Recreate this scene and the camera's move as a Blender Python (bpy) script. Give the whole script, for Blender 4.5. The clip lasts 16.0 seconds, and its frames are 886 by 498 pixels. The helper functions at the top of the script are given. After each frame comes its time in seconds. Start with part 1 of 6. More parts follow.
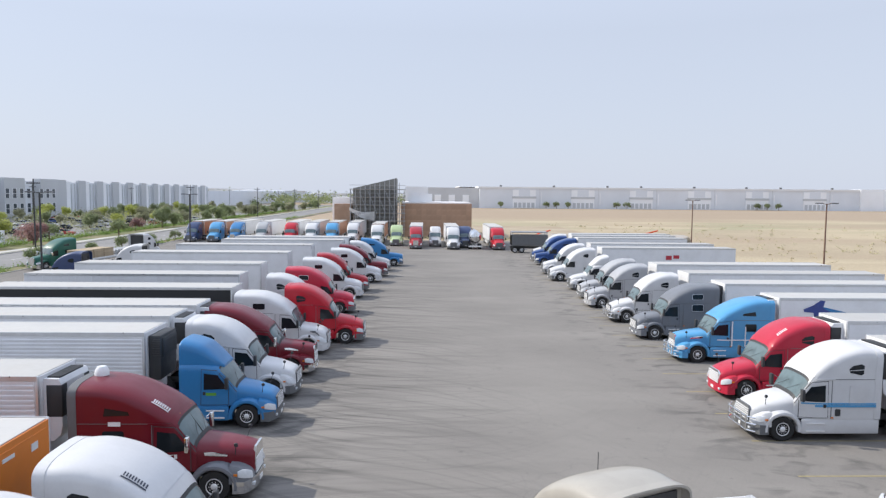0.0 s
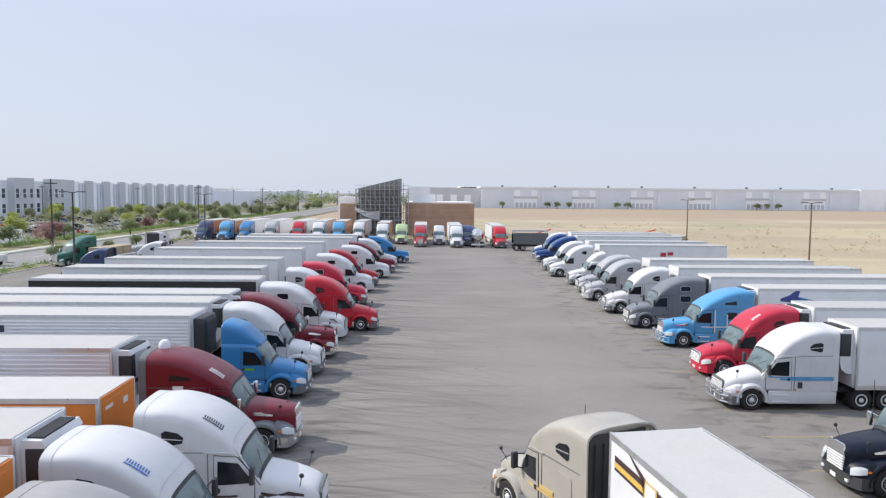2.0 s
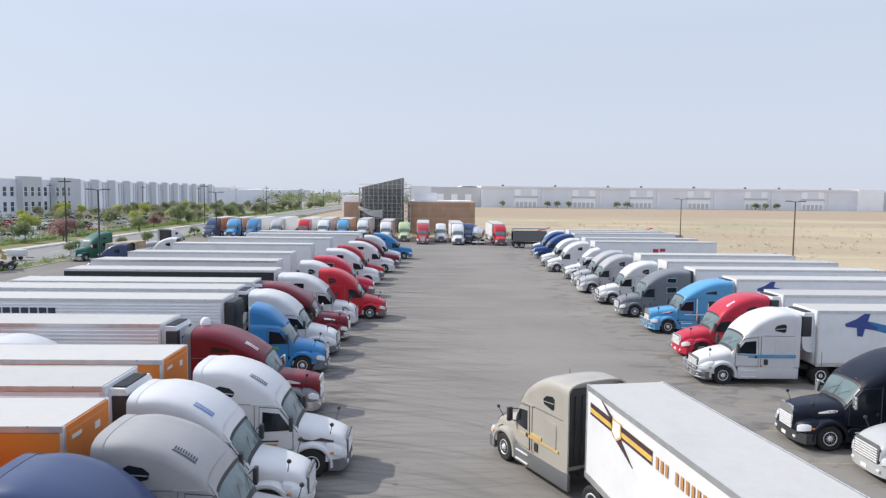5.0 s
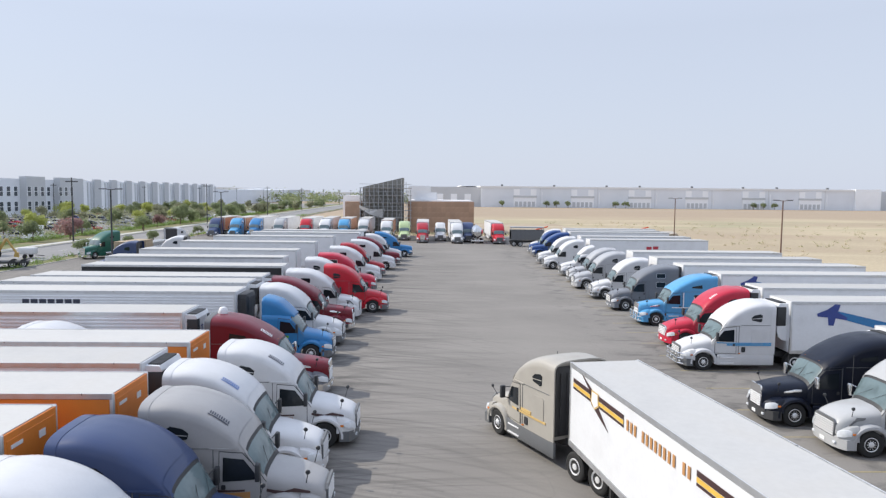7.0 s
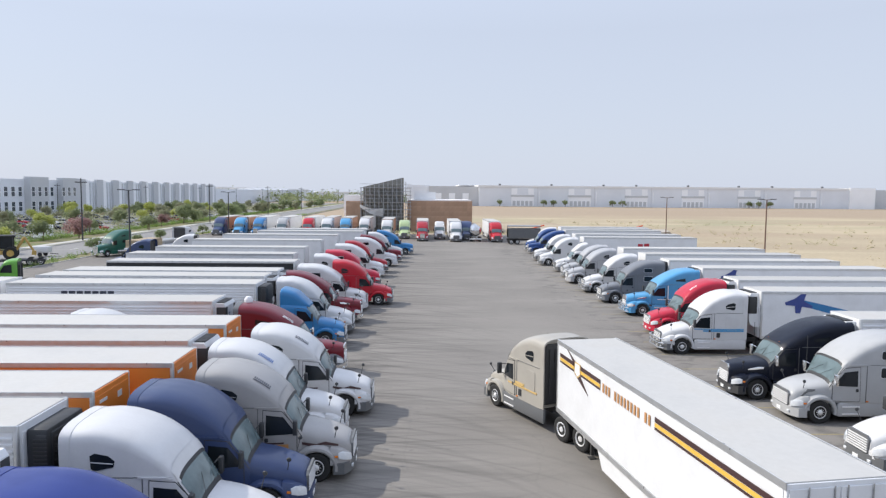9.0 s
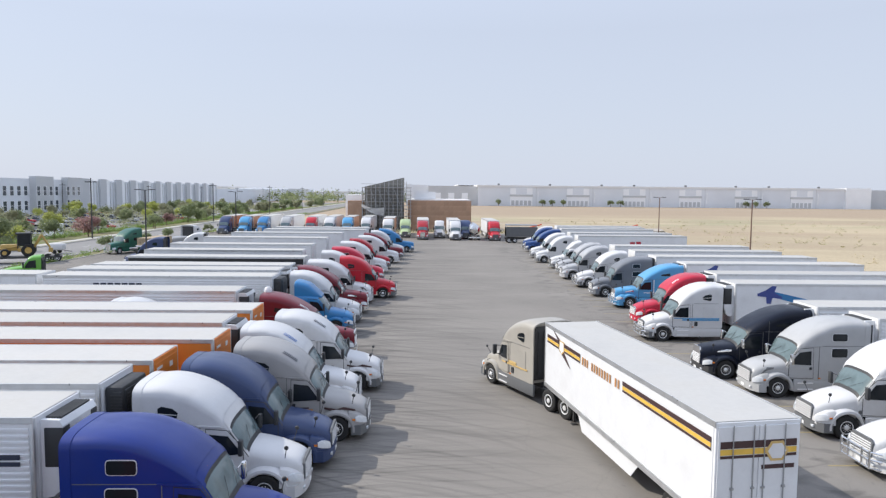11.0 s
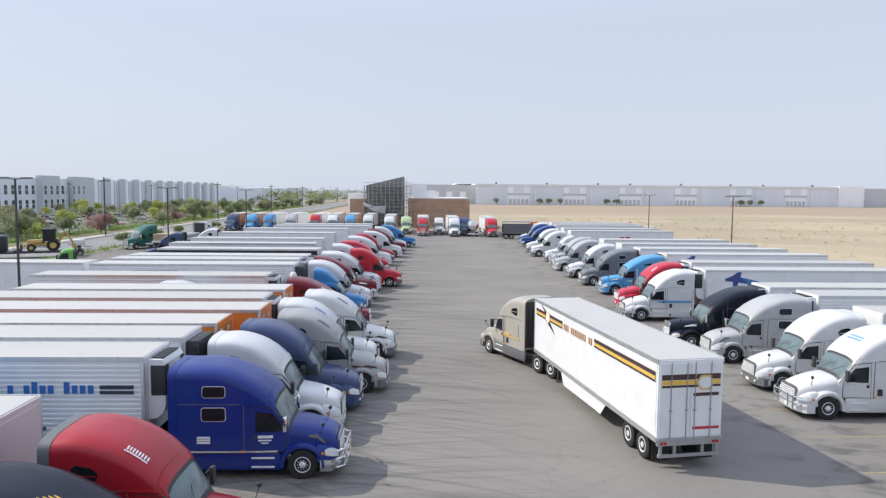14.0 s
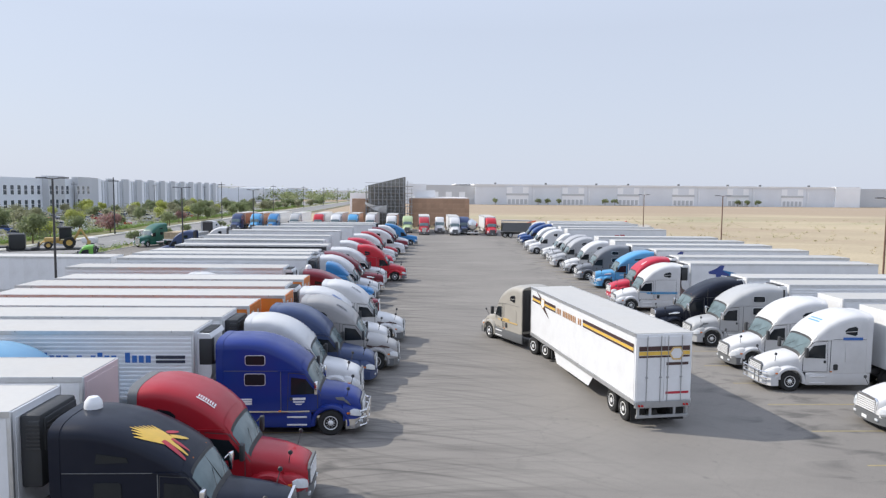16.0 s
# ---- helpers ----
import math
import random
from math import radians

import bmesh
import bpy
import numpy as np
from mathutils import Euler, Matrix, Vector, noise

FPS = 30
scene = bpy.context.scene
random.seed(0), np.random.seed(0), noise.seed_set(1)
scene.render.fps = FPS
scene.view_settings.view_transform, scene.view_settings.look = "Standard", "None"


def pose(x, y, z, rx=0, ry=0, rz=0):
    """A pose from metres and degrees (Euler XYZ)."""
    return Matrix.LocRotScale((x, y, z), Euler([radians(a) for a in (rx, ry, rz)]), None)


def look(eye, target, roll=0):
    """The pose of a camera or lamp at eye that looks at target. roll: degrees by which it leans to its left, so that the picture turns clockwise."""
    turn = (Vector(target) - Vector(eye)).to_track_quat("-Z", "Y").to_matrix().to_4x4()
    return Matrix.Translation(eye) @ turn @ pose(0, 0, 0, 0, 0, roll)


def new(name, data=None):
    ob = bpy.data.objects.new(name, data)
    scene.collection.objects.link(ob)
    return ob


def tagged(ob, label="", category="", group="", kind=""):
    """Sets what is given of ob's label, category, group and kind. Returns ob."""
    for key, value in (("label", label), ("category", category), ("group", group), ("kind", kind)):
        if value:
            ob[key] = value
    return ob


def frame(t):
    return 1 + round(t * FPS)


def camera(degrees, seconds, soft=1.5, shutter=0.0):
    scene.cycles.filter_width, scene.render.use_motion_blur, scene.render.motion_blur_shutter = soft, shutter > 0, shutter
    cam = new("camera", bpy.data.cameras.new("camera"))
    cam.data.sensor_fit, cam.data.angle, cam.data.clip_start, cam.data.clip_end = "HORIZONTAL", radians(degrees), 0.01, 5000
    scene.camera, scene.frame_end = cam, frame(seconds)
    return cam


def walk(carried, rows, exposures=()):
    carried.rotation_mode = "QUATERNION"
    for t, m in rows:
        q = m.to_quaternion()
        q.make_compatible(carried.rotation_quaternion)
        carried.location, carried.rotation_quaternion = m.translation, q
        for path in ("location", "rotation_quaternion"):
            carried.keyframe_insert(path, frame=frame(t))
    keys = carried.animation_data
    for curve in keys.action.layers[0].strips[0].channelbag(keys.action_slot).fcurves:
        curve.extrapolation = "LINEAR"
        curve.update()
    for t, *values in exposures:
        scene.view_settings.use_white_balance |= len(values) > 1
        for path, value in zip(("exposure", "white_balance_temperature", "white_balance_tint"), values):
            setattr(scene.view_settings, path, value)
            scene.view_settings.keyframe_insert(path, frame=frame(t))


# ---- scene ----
cam = camera(65.0, 16.0, 1.3)
PATH = [
    (0, (1.47, 2.463, 10.329), (1.523, 4.456, 10.172), 0.5),
    (0.5, (1.292, 1.236, 10.342), (1.343, 3.229, 10.185), 0.5),
    (1, (1.151, 0.152, 10.32), (1.201, 2.145, 10.163), 0.5),
    (1.5, (1.009, -0.835, 10.31), (1.058, 1.159, 10.153), 0.6),
    (2, (0.909, -1.685, 10.298), (0.958, 0.308, 10.141), 0.5),
    (2.5, (0.833, -2.415, 10.283), (0.882, -0.422, 10.125), 0.5),
    (3, (0.743, -3.112, 10.249), (0.79, -1.119, 10.09), 0.5),
    (3.5, (0.674, -3.753, 10.227), (0.72, -1.759, 10.069), 0.5),
    (4, (0.626, -4.447, 10.211), (0.672, -2.454, 10.053), 0.6),
    (6.5, (0.54, -7.805, 10.118), (0.589, -5.812, 9.959), 0.6),
    (7, (0.52, -8.544, 10.119), (0.569, -6.551, 9.96), 0.6),
    (7.5, (0.435, -9.474, 10.119), (0.485, -7.481, 9.96), 0.5),
    (8, (0.317, -10.514, 10.114), (0.369, -8.521, 9.955), 0.6),
    (8.5, (0.212, -11.537, 10.144), (0.265, -9.544, 9.984), 0.6),
    (9, (0.139, -12.563, 10.191), (0.194, -10.57, 10.03), 0.5),
    (11.5, (-0.188, -17.559, 10.241), (-0.129, -15.566, 10.078), 0.6),
    (12, (-0.279, -18.47, 10.245), (-0.218, -16.478, 10.081), 0.6),
    (12.5, (-0.344, -19.475, 10.164), (-0.283, -17.483, 10.0), 0.5),
    (13, (-0.447, -20.464, 10.159), (-0.384, -18.472, 9.994), 0.5),
    (13.5, (-0.556, -21.515, 10.132), (-0.493, -19.523, 9.968), 0.5),
    (14, (-0.698, -22.75, 10.074), (-0.634, -20.758, 9.909), 0.5),
    (14.5, (-0.819, -23.779, 10.077), (-0.755, -21.786, 9.912), 0.5),
    (15, (-0.938, -24.82, 10.029), (-0.873, -22.828, 9.864), 0.5),
    (15.5, (-1.055, -25.805, 10.0), (-0.989, -23.813, 9.836), 0.5),
    (16, (-1.197, -26.83, 9.95), (-1.13, -24.837, 9.786), 0.5),
]
walk(cam, [(t, look(eye, target, roll)) for t, eye, target, roll in PATH])

# ---- light ----
SUN_DIR = Vector((-4.75, 1.4, 3.9)).normalized()
world = bpy.data.worlds.new("sky")
scene.world = world
world.use_nodes = True
wn, wl = world.node_tree.nodes, world.node_tree.links
sky = wn.new("ShaderNodeTexSky")
sky.sky_type, sky.sun_disc = "NISHITA", False
sky.sun_elevation = math.asin(SUN_DIR.z)
sky.sun_rotation = math.atan2(SUN_DIR.x, SUN_DIR.y)
sky.air_density, sky.dust_density, sky.ozone_density = 1.0, 1.2, 2.0
# summer haze: the clear sky pales towards a milky horizon
tex = wn.new("ShaderNodeTexCoord")
sep = wn.new("ShaderNodeSeparateXYZ")
haze = wn.new("ShaderNodeMapRange")
haze.inputs[1].default_value, haze.inputs[2].default_value = 0.0, 0.75
haze.inputs[3].default_value, haze.inputs[4].default_value = 0.93, 0.62
blend = wn.new("ShaderNodeMix")
blend.data_type = "RGBA"
blend.inputs[7].default_value = (3.80, 4.14, 4.92, 1)
wl.new(tex.outputs["Generated"], sep.inputs[0])
wl.new(sep.outputs[2], haze.inputs[0])
wl.new(haze.outputs[0], blend.inputs[0])
wl.new(sky.outputs[0], blend.inputs[6])
# added fill: the hazy sky brightens overhead, above the view, to lift shaded sides
aloft = wn.new("ShaderNodeMapRange")
aloft.inputs[1].default_value, aloft.inputs[2].default_value = 0.22, 0.8
aloft.inputs[3].default_value, aloft.inputs[4].default_value = 1.0, 1.7
overhead_fill = wn.new("ShaderNodeVectorMath")
overhead_fill.operation = "SCALE"
wl.new(sep.outputs[2], aloft.inputs[0])
wl.new(blend.outputs[2], overhead_fill.inputs[0])
wl.new(aloft.outputs[0], overhead_fill.inputs[3])
wl.new(overhead_fill.outputs[0], wn["Background"].inputs[0])
wn["Background"].inputs[1].default_value = 0.126
sun = new("sun", bpy.data.lights.new("sun", "SUN"))
sun.data.energy, sun.data.angle, sun.data.color = 2.95, radians(0.6), (1.0, 0.94, 0.84)
sun.matrix_world = look(SUN_DIR * 50, (0, 0, 0))
scene.view_settings.exposure = 0.44


# ---- materials ----
def material(name, color, rough=0.5, metal=0.0, coat=0.0, vary=0.12, scale=3.0, grain=40.0, bump=0.0, dirt=None, spread=0.0, spec=0.5):
    """A surface with cloudy stains, fine grain and a little relief; dirt: a second colour in patches; spread: change from object to object."""
    m = bpy.data.materials.new(name)
    m.use_nodes = True
    n, l = m.node_tree.nodes, m.node_tree.links
    b = n["Principled BSDF"]
    b.inputs["Metallic"].default_value = metal
    b.inputs["Coat Weight"].default_value = coat
    b.inputs["Coat Roughness"].default_value = 0.06
    b.inputs["Specular IOR Level"].default_value = spec
    tc = n.new("ShaderNodeTexCoord")
    big = n.new("ShaderNodeTexNoise")
    big.inputs["Scale"].default_value, big.inputs["Detail"].default_value = scale, 5
    fine = n.new("ShaderNodeTexNoise")
    fine.inputs["Scale"].default_value, fine.inputs["Detail"].default_value = grain, 3
    l.new(tc.outputs["Object"], big.inputs["Vector"])
    l.new(tc.outputs["Object"], fine.inputs["Vector"])
    add = n.new("ShaderNodeMath")
    add.operation = "MULTIPLY_ADD"
    l.new(fine.outputs[0], add.inputs[0])
    add.inputs[1].default_value = 0.4
    l.new(big.outputs[0], add.inputs[2])
    ramp = n.new("ShaderNodeMapRange")
    ramp.inputs[1].default_value, ramp.inputs[2].default_value = 0.4, 1.0
    ramp.inputs[3].default_value, ramp.inputs[4].default_value = 1 - vary, 1 + vary
    l.new(add.outputs[0], ramp.inputs[0])
    mix = n.new("ShaderNodeMix")
    mix.data_type = "RGBA"
    mix.inputs[0].default_value = 0.0
    mix.inputs[6].default_value = (*color, 1)
    mix.inputs[7].default_value = (*(dirt or color), 1)
    if dirt:
        patch = n.new("ShaderNodeMapRange")
        patch.inputs[1].default_value, patch.inputs[2].default_value = 0.48, 0.72
        l.new(big.outputs[0], patch.inputs[0])
        l.new(patch.outputs[0], mix.inputs[0])
    mul = n.new("ShaderNodeVectorMath")
    mul.operation = "SCALE"
    l.new(mix.outputs[2], mul.inputs[0])
    last = ramp.outputs[0]
    if spread:
        info = n.new("ShaderNodeObjectInfo")
        rng = n.new("ShaderNodeMapRange")
        rng.inputs[3].default_value, rng.inputs[4].default_value = 1 - spread, 1 + spread
        l.new(info.outputs["Random"], rng.inputs[0])
        both = n.new("ShaderNodeMath")
        both.operation = "MULTIPLY"
        l.new(last, both.inputs[0])
        l.new(rng.outputs[0], both.inputs[1])
        last = both.outputs[0]
    l.new(last, mul.inputs[3])
    l.new(mul.outputs[0], b.inputs["Base Color"])
    rr = n.new("ShaderNodeMapRange")
    rr.inputs[1].default_value, rr.inputs[2].default_value = 0.3, 0.7
    rr.inputs[3].default_value, rr.inputs[4].default_value = max(rough - 0.08, 0.02), min(rough + 0.1, 1)
    l.new(big.outputs[0], rr.inputs[0])
    l.new(rr.outputs[0], b.inputs["Roughness"])
    if bump:
        bp = n.new("ShaderNodeBump")
        bp.inputs["Strength"].default_value, bp.inputs["Distance"].default_value = bump, 0.02
        l.new(fine.outputs[0], bp.inputs["Height"])
        l.new(bp.outputs[0], b.inputs["Normal"])
    return m


PAINTS = {}


def paint(name, color):
    if name not in PAINTS:
        deep = max(color) < 0.3 or min(color) < 0.03
        PAINTS[name] = material("paint_" + name, color, 0.4, coat=0.22 if max(color) < 0.03 else 0.4 if deep else 0.45, vary=0.05, scale=1.2, grain=14, dirt=tuple(c * 0.88 + 0.004 for c in color), spec=0.2)
    return PAINTS[name]


WHITE = paint("white", (0.62, 0.62, 0.625))
WHITE2 = paint("pearl", (0.42, 0.425, 0.43))
SILVER = paint("silver", (0.34, 0.332, 0.328))
TAUPE = paint("taupe", (0.40, 0.375, 0.33))
LIGHTGREY = paint("light_grey", (0.40, 0.405, 0.42))
GREY = paint("grey", (0.17, 0.18, 0.20))
BLACKP = paint("black", (0.004, 0.007, 0.018))
RED = paint("red", (0.48, 0.022, 0.05))
RED2 = paint("bright_red", (0.47, 0.016, 0.03))
CRIMSON = paint("crimson", (0.36, 0.015, 0.025))
MAROON = paint("maroon", (0.15, 0.008, 0.018))
SKY = paint("sky_blue", (0.09, 0.32, 0.57))
AZURE = paint("azure", (0.035, 0.19, 0.42))
ROYAL = paint("royal_blue", (0.010, 0.030, 0.20))
SLATE = paint("slate_blue", (0.042, 0.064, 0.145))
NAVY = paint("navy", (0.02, 0.06, 0.20))
GREEN = paint("dark_green", (0.02, 0.11, 0.08))
LIME = paint("lime", (0.14, 0.38, 0.06))
PALEG = paint("pale_green", (0.40, 0.50, 0.27))
YELLOW = paint("machine_yellow", (0.50, 0.33, 0.10))
ORANGEP = paint("machine_orange", (0.65, 0.10, 0.03))
LIGHTBLUE = paint("light_blue", (0.16, 0.36, 0.55))

T_WHITE = material("trailer_white", (0.75, 0.76, 0.775), 0.38, vary=0.06, scale=0.7, grain=9, dirt=(0.64, 0.645, 0.655), spread=0.04)
T_ROOF = material("trailer_roof", (0.46, 0.455, 0.44), 0.65, vary=0.10, scale=0.5, grain=6, dirt=(0.42, 0.41, 0.39), spread=0.07)
T_STEEL = material("ribbed_steel", (0.74, 0.75, 0.77), 0.35, metal=0.2, vary=0.06, scale=0.8, grain=10)
T_ORANGE = material("trailer_orange", (0.72, 0.22, 0.035), 0.45, vary=0.06, scale=0.8, dirt=(0.60, 0.19, 0.04))
T_PINK = material("trailer_faded_pink", (0.66, 0.52, 0.53), 0.5, vary=0.06, scale=0.8)
T_BLACK = material("trailer_black", (0.016, 0.018, 0.02), 0.5, vary=0.2)
RAIL = material("aluminium_rail", (0.60, 0.61, 0.62), 0.35, metal=0.7, vary=0.1)
WHITE_RIM = material("white_steel_disc", (0.70, 0.70, 0.69), 0.4, vary=0.12, scale=5, dirt=(0.45, 0.44, 0.42))
CHROME = material("chrome", (0.80, 0.80, 0.80), 0.12, metal=1.0, vary=0.03)
ALLOY = material("polished_alloy", (0.78, 0.78, 0.78), 0.32, metal=0.2, vary=0.06)
PLASTIC = material("dark_plastic", (0.035, 0.037, 0.04), 0.55, vary=0.15)
GPLASTIC = material("grey_plastic", (0.13, 0.135, 0.14), 0.5, vary=0.1)
RUBBER = material("rubber", (0.022, 0.022, 0.022), 0.85, vary=0.25, scale=6)
STEEL = material("dark_steel", (0.06, 0.06, 0.062), 0.6, metal=0.3, vary=0.2)
GALV = material("galvanised_steel", (0.38, 0.39, 0.40), 0.45, metal=0.6, vary=0.12)
GLASS = material("tinted_glass", (0.014, 0.018, 0.022), 0.08, vary=0.1, spec=0.4)
SHADE = material("windscreen_glass", (0.13, 0.18, 0.19), 0.10, vary=0.2, scale=0.9, dirt=(0.06, 0.085, 0.09), spec=0.6)
LAMP = material("headlamp_lens", (0.62, 0.64, 0.66), 0.12, vary=0.12, scale=8)
AMBER = material("amber_lens", (0.70, 0.20, 0.02), 0.25)
REDLENS = material("red_lens", (0.45, 0.015, 0.015), 0.25)
DECAL_DARK = material("dark_decal", (0.03, 0.035, 0.06), 0.4)
DECAL_BLUE = material("blue_decal", (0.03, 0.13, 0.42), 0.4)
DECAL_NAVY = material("navy_decal", (0.035, 0.06, 0.24), 0.4)
DECAL_WHITE = material("white_decal", (0.80, 0.80, 0.80), 0.4)
DECAL_GOLD = material("gold_decal", (0.62, 0.43, 0.17), 0.4)
DECAL_YELLOW = material("yellow_decal", (0.74, 0.47, 0.08), 0.4)
DECAL_BROWN = material("brown_decal", (0.06, 0.03, 0.03), 0.4)
DECAL_ORANGE = material("orange_decal", (0.48, 0.24, 0.09), 0.4)
DECAL_RED = material("red_decal", (0.45, 0.03, 0.05), 0.4)
CONC = material("concrete", (0.42, 0.41, 0.39), 0.85, vary=0.15, scale=0.8, bump=0.2)
TILT_WHITE = material("warehouse_white_panel", (0.92, 0.93, 0.94), 0.8, vary=0.06, scale=0.08, grain=2)
TILT_GREY = material("warehouse_grey_panel", (0.58, 0.59, 0.60), 0.8, vary=0.06, scale=0.08, grain=2)
TILT_LIGHT = material("warehouse_light_grey_panel", (0.76, 0.785, 0.82), 0.8, vary=0.06, scale=0.08, grain=2)
ROOFM = material("pale_roof_membrane", (0.80, 0.80, 0.80), 0.7, vary=0.08, scale=0.1)
WINDOWM = material("facade_glass", (0.07, 0.085, 0.10), 0.1, vary=0.2)
SHEATH = material("brown_sheathing", (0.40, 0.255, 0.17), 0.8, vary=0.12, scale=0.5, dirt=(0.46, 0.32, 0.23), spread=0.09)
DARKWALL = material("dark_tower_wall", (0.23, 0.23, 0.215), 0.8, vary=0.2)
TARP = material("white_tarpaulin", (0.78, 0.78, 0.77), 0.6, vary=0.05)
WOODM = material("lumber", (0.42, 0.33, 0.22), 0.8, vary=0.2, spread=0.15)
BARK = material("bark", (0.14, 0.10, 0.07), 0.9, vary=0.3, bump=0.4)
RUST = material("brown_painted_pole", (0.16, 0.09, 0.06), 0.6, vary=0.2)
LEAVES = [material("leaves_%s" % k, c, 0.65, vary=0.35, scale=2.0, grain=9, spread=0.2) for k, c in
          (("olive", (0.27, 0.275, 0.17)), ("green", (0.22, 0.255, 0.13)), ("yellow", (0.42, 0.45, 0.12)), ("pink", (0.33, 0.19, 0.18)))]
def let_light_through(m, color):
    """Leaves pass part of the sun's light."""
    n, l = m.node_tree.nodes, m.node_tree.links
    t = n.new("ShaderNodeBsdfTranslucent")
    t.inputs[0].default_value = (*color, 1)
    x = n.new("ShaderNodeMixShader")
    x.inputs[0].default_value = 0.5
    l.new(n["Principled BSDF"].outputs[0], x.inputs[1])
    l.new(t.outputs[0], x.inputs[2])
    l.new(x.outputs[0], n["Material Output"].inputs[0])


for lm, lc in zip(LEAVES, ((0.32, 0.33, 0.20), (0.27, 0.32, 0.16), (0.46, 0.50, 0.14), (0.36, 0.23, 0.21))):
    let_light_through(lm, lc)
HEDGE = material("hedge_leaves", (0.22, 0.29, 0.10), 0.7, vary=0.35, scale=1.5, grain=9)
let_light_through(HEDGE, (0.2, 0.3, 0.08))
SCRUB = material("dry_scrub", (0.46, 0.42, 0.25), 0.8, vary=0.3, scale=1.0)
RUBBLE = material("rubble", (0.42, 0.38, 0.33), 0.9, vary=0.3, scale=1.0, bump=0.4)
YLINE = material("worn_yellow_paint", (0.30, 0.25, 0.13), 0.9, vary=0.3, scale=6)
WLINE = material("worn_white_paint", (0.60, 0.60, 0.58), 0.8, vary=0.2, scale=6)
OIL = material("oil_stain", (0.018, 0.018, 0.018), 0.5, vary=0.3, scale=3)


def ground_material(name, base, second, third, s1, s2, bump, cracks=False, tilled=False):
    """Ground in three tones: wide patches, streaks along x and fine grain; cracks: sealed lines and skid streaks."""
    m = bpy.data.materials.new(name)
    m.use_nodes = True
    n, l = m.node_tree.nodes, m.node_tree.links
    b = n["Principled BSDF"]
    b.inputs["Roughness"].default_value = 0.9
    b.inputs["Specular IOR Level"].default_value = 0.25
    tc = n.new("ShaderNodeTexCoord")

    def noise_at(scale, detail, stretch=(1, 1, 1), warp=0.0):
        mp = n.new("ShaderNodeMapping")
        mp.inputs["Scale"].default_value = stretch
        t = n.new("ShaderNodeTexNoise")
        t.inputs["Scale"].default_value, t.inputs["Detail"].default_value = scale, detail
        t.inputs["Distortion"].default_value = warp
        l.new(tc.outputs["Object"], mp.inputs[0])
        l.new(mp.outputs[0], t.inputs[0])
        return t.outputs[0]

    def ranged(v, a, z, lo=0.0, hi=1.0):
        r = n.new("ShaderNodeMapRange")
        r.inputs[1].default_value, r.inputs[2].default_value = a, z
        r.inputs[3].default_value, r.inputs[4].default_value = lo, hi
        l.new(v, r.inputs[0])
        return r.outputs[0]

    def mixed(f, a, z):
        x = n.new("ShaderNodeMix")
        x.data_type = "RGBA"
        l.new(f, x.inputs[0])
        for k, v in ((6, a), (7, z)):
            if isinstance(v, tuple):
                x.inputs[k].default_value = (*v, 1)
            else:
                l.new(v, x.inputs[k])
        return x.outputs[2]

    c = mixed(ranged(noise_at(s1, 6), 0.38, 0.62), base, second)
    c = mixed(ranged(noise_at(s2, 5, (0.25, 1, 1), 0.6), 0.52, 0.72, 0, 0.75), c, third)
    if tilled:
        # bare tilled soil far out, a greener weedy belt before it, wheel ruts nearer by
        pos = n.new("ShaderNodeSeparateXYZ")
        l.new(tc.outputs["Object"], pos.inputs[0])
        shift = n.new("ShaderNodeMath")
        shift.operation = "MULTIPLY_ADD"
        l.new(noise_at(0.012, 4, (0.4, 1, 1)), shift.inputs[0])
        shift.inputs[1].default_value = 130
        l.new(pos.outputs[1], shift.inputs[2])
        c = mixed(ranged(shift.outputs[0], 345, 385, 0, 0.9), c, (0.345, 0.27, 0.195))
        belt = n.new("ShaderNodeMath")
        belt.operation = "MULTIPLY"
        l.new(ranged(shift.outputs[0], 250, 290), belt.inputs[0])
        l.new(ranged(shift.outputs[0], 350, 320), belt.inputs[1])
        weeds = n.new("ShaderNodeMath")
        weeds.operation = "MULTIPLY"
        l.new(belt.outputs[0], weeds.inputs[0])
        l.new(ranged(noise_at(0.06, 5, (0.35, 1, 1)), 0.46, 0.62, 0, 0.75), weeds.inputs[1])
        c = mixed(weeds.outputs[0], c, (0.30, 0.30, 0.18))
        c = mixed(ranged(noise_at(0.03, 5, (0.2, 1.6, 1), 0.4), 0.54, 0.64, 0, 0.7), c, (0.37, 0.29, 0.205))
    fine = noise_at(30 if cracks else 3, 4)
    if cracks:
        v = n.new("ShaderNodeTexVoronoi")
        v.feature = "DISTANCE_TO_EDGE"
        v.inputs["Scale"].default_value = 0.16
        mp = n.new("ShaderNodeMapping")
        l.new(tc.outputs["Object"], mp.inputs[0])
        wob = n.new("ShaderNodeVectorMath")
        wob.operation = "ADD"
        nz = n.new("ShaderNodeTexNoise")
        nz.inputs["Scale"].default_value = 0.8
        l.new(tc.outputs["Object"], nz.inputs[0])
        l.new(mp.outputs[0], wob.inputs[0])
        l.new(nz.outputs["Color"], wob.inputs[1])
        l.new(wob.outputs[0], v.inputs["Vector"])
        c = mixed(ranged(v.outputs["Distance"], 0.0, 0.006, 0.14, 0.0), c, (0.08, 0.08, 0.08))
        # rubber streaks swept in wide curves out of the stalls
        xyz = n.new("ShaderNodeSeparateXYZ")
        l.new(tc.outputs["Object"], xyz.inputs[0])
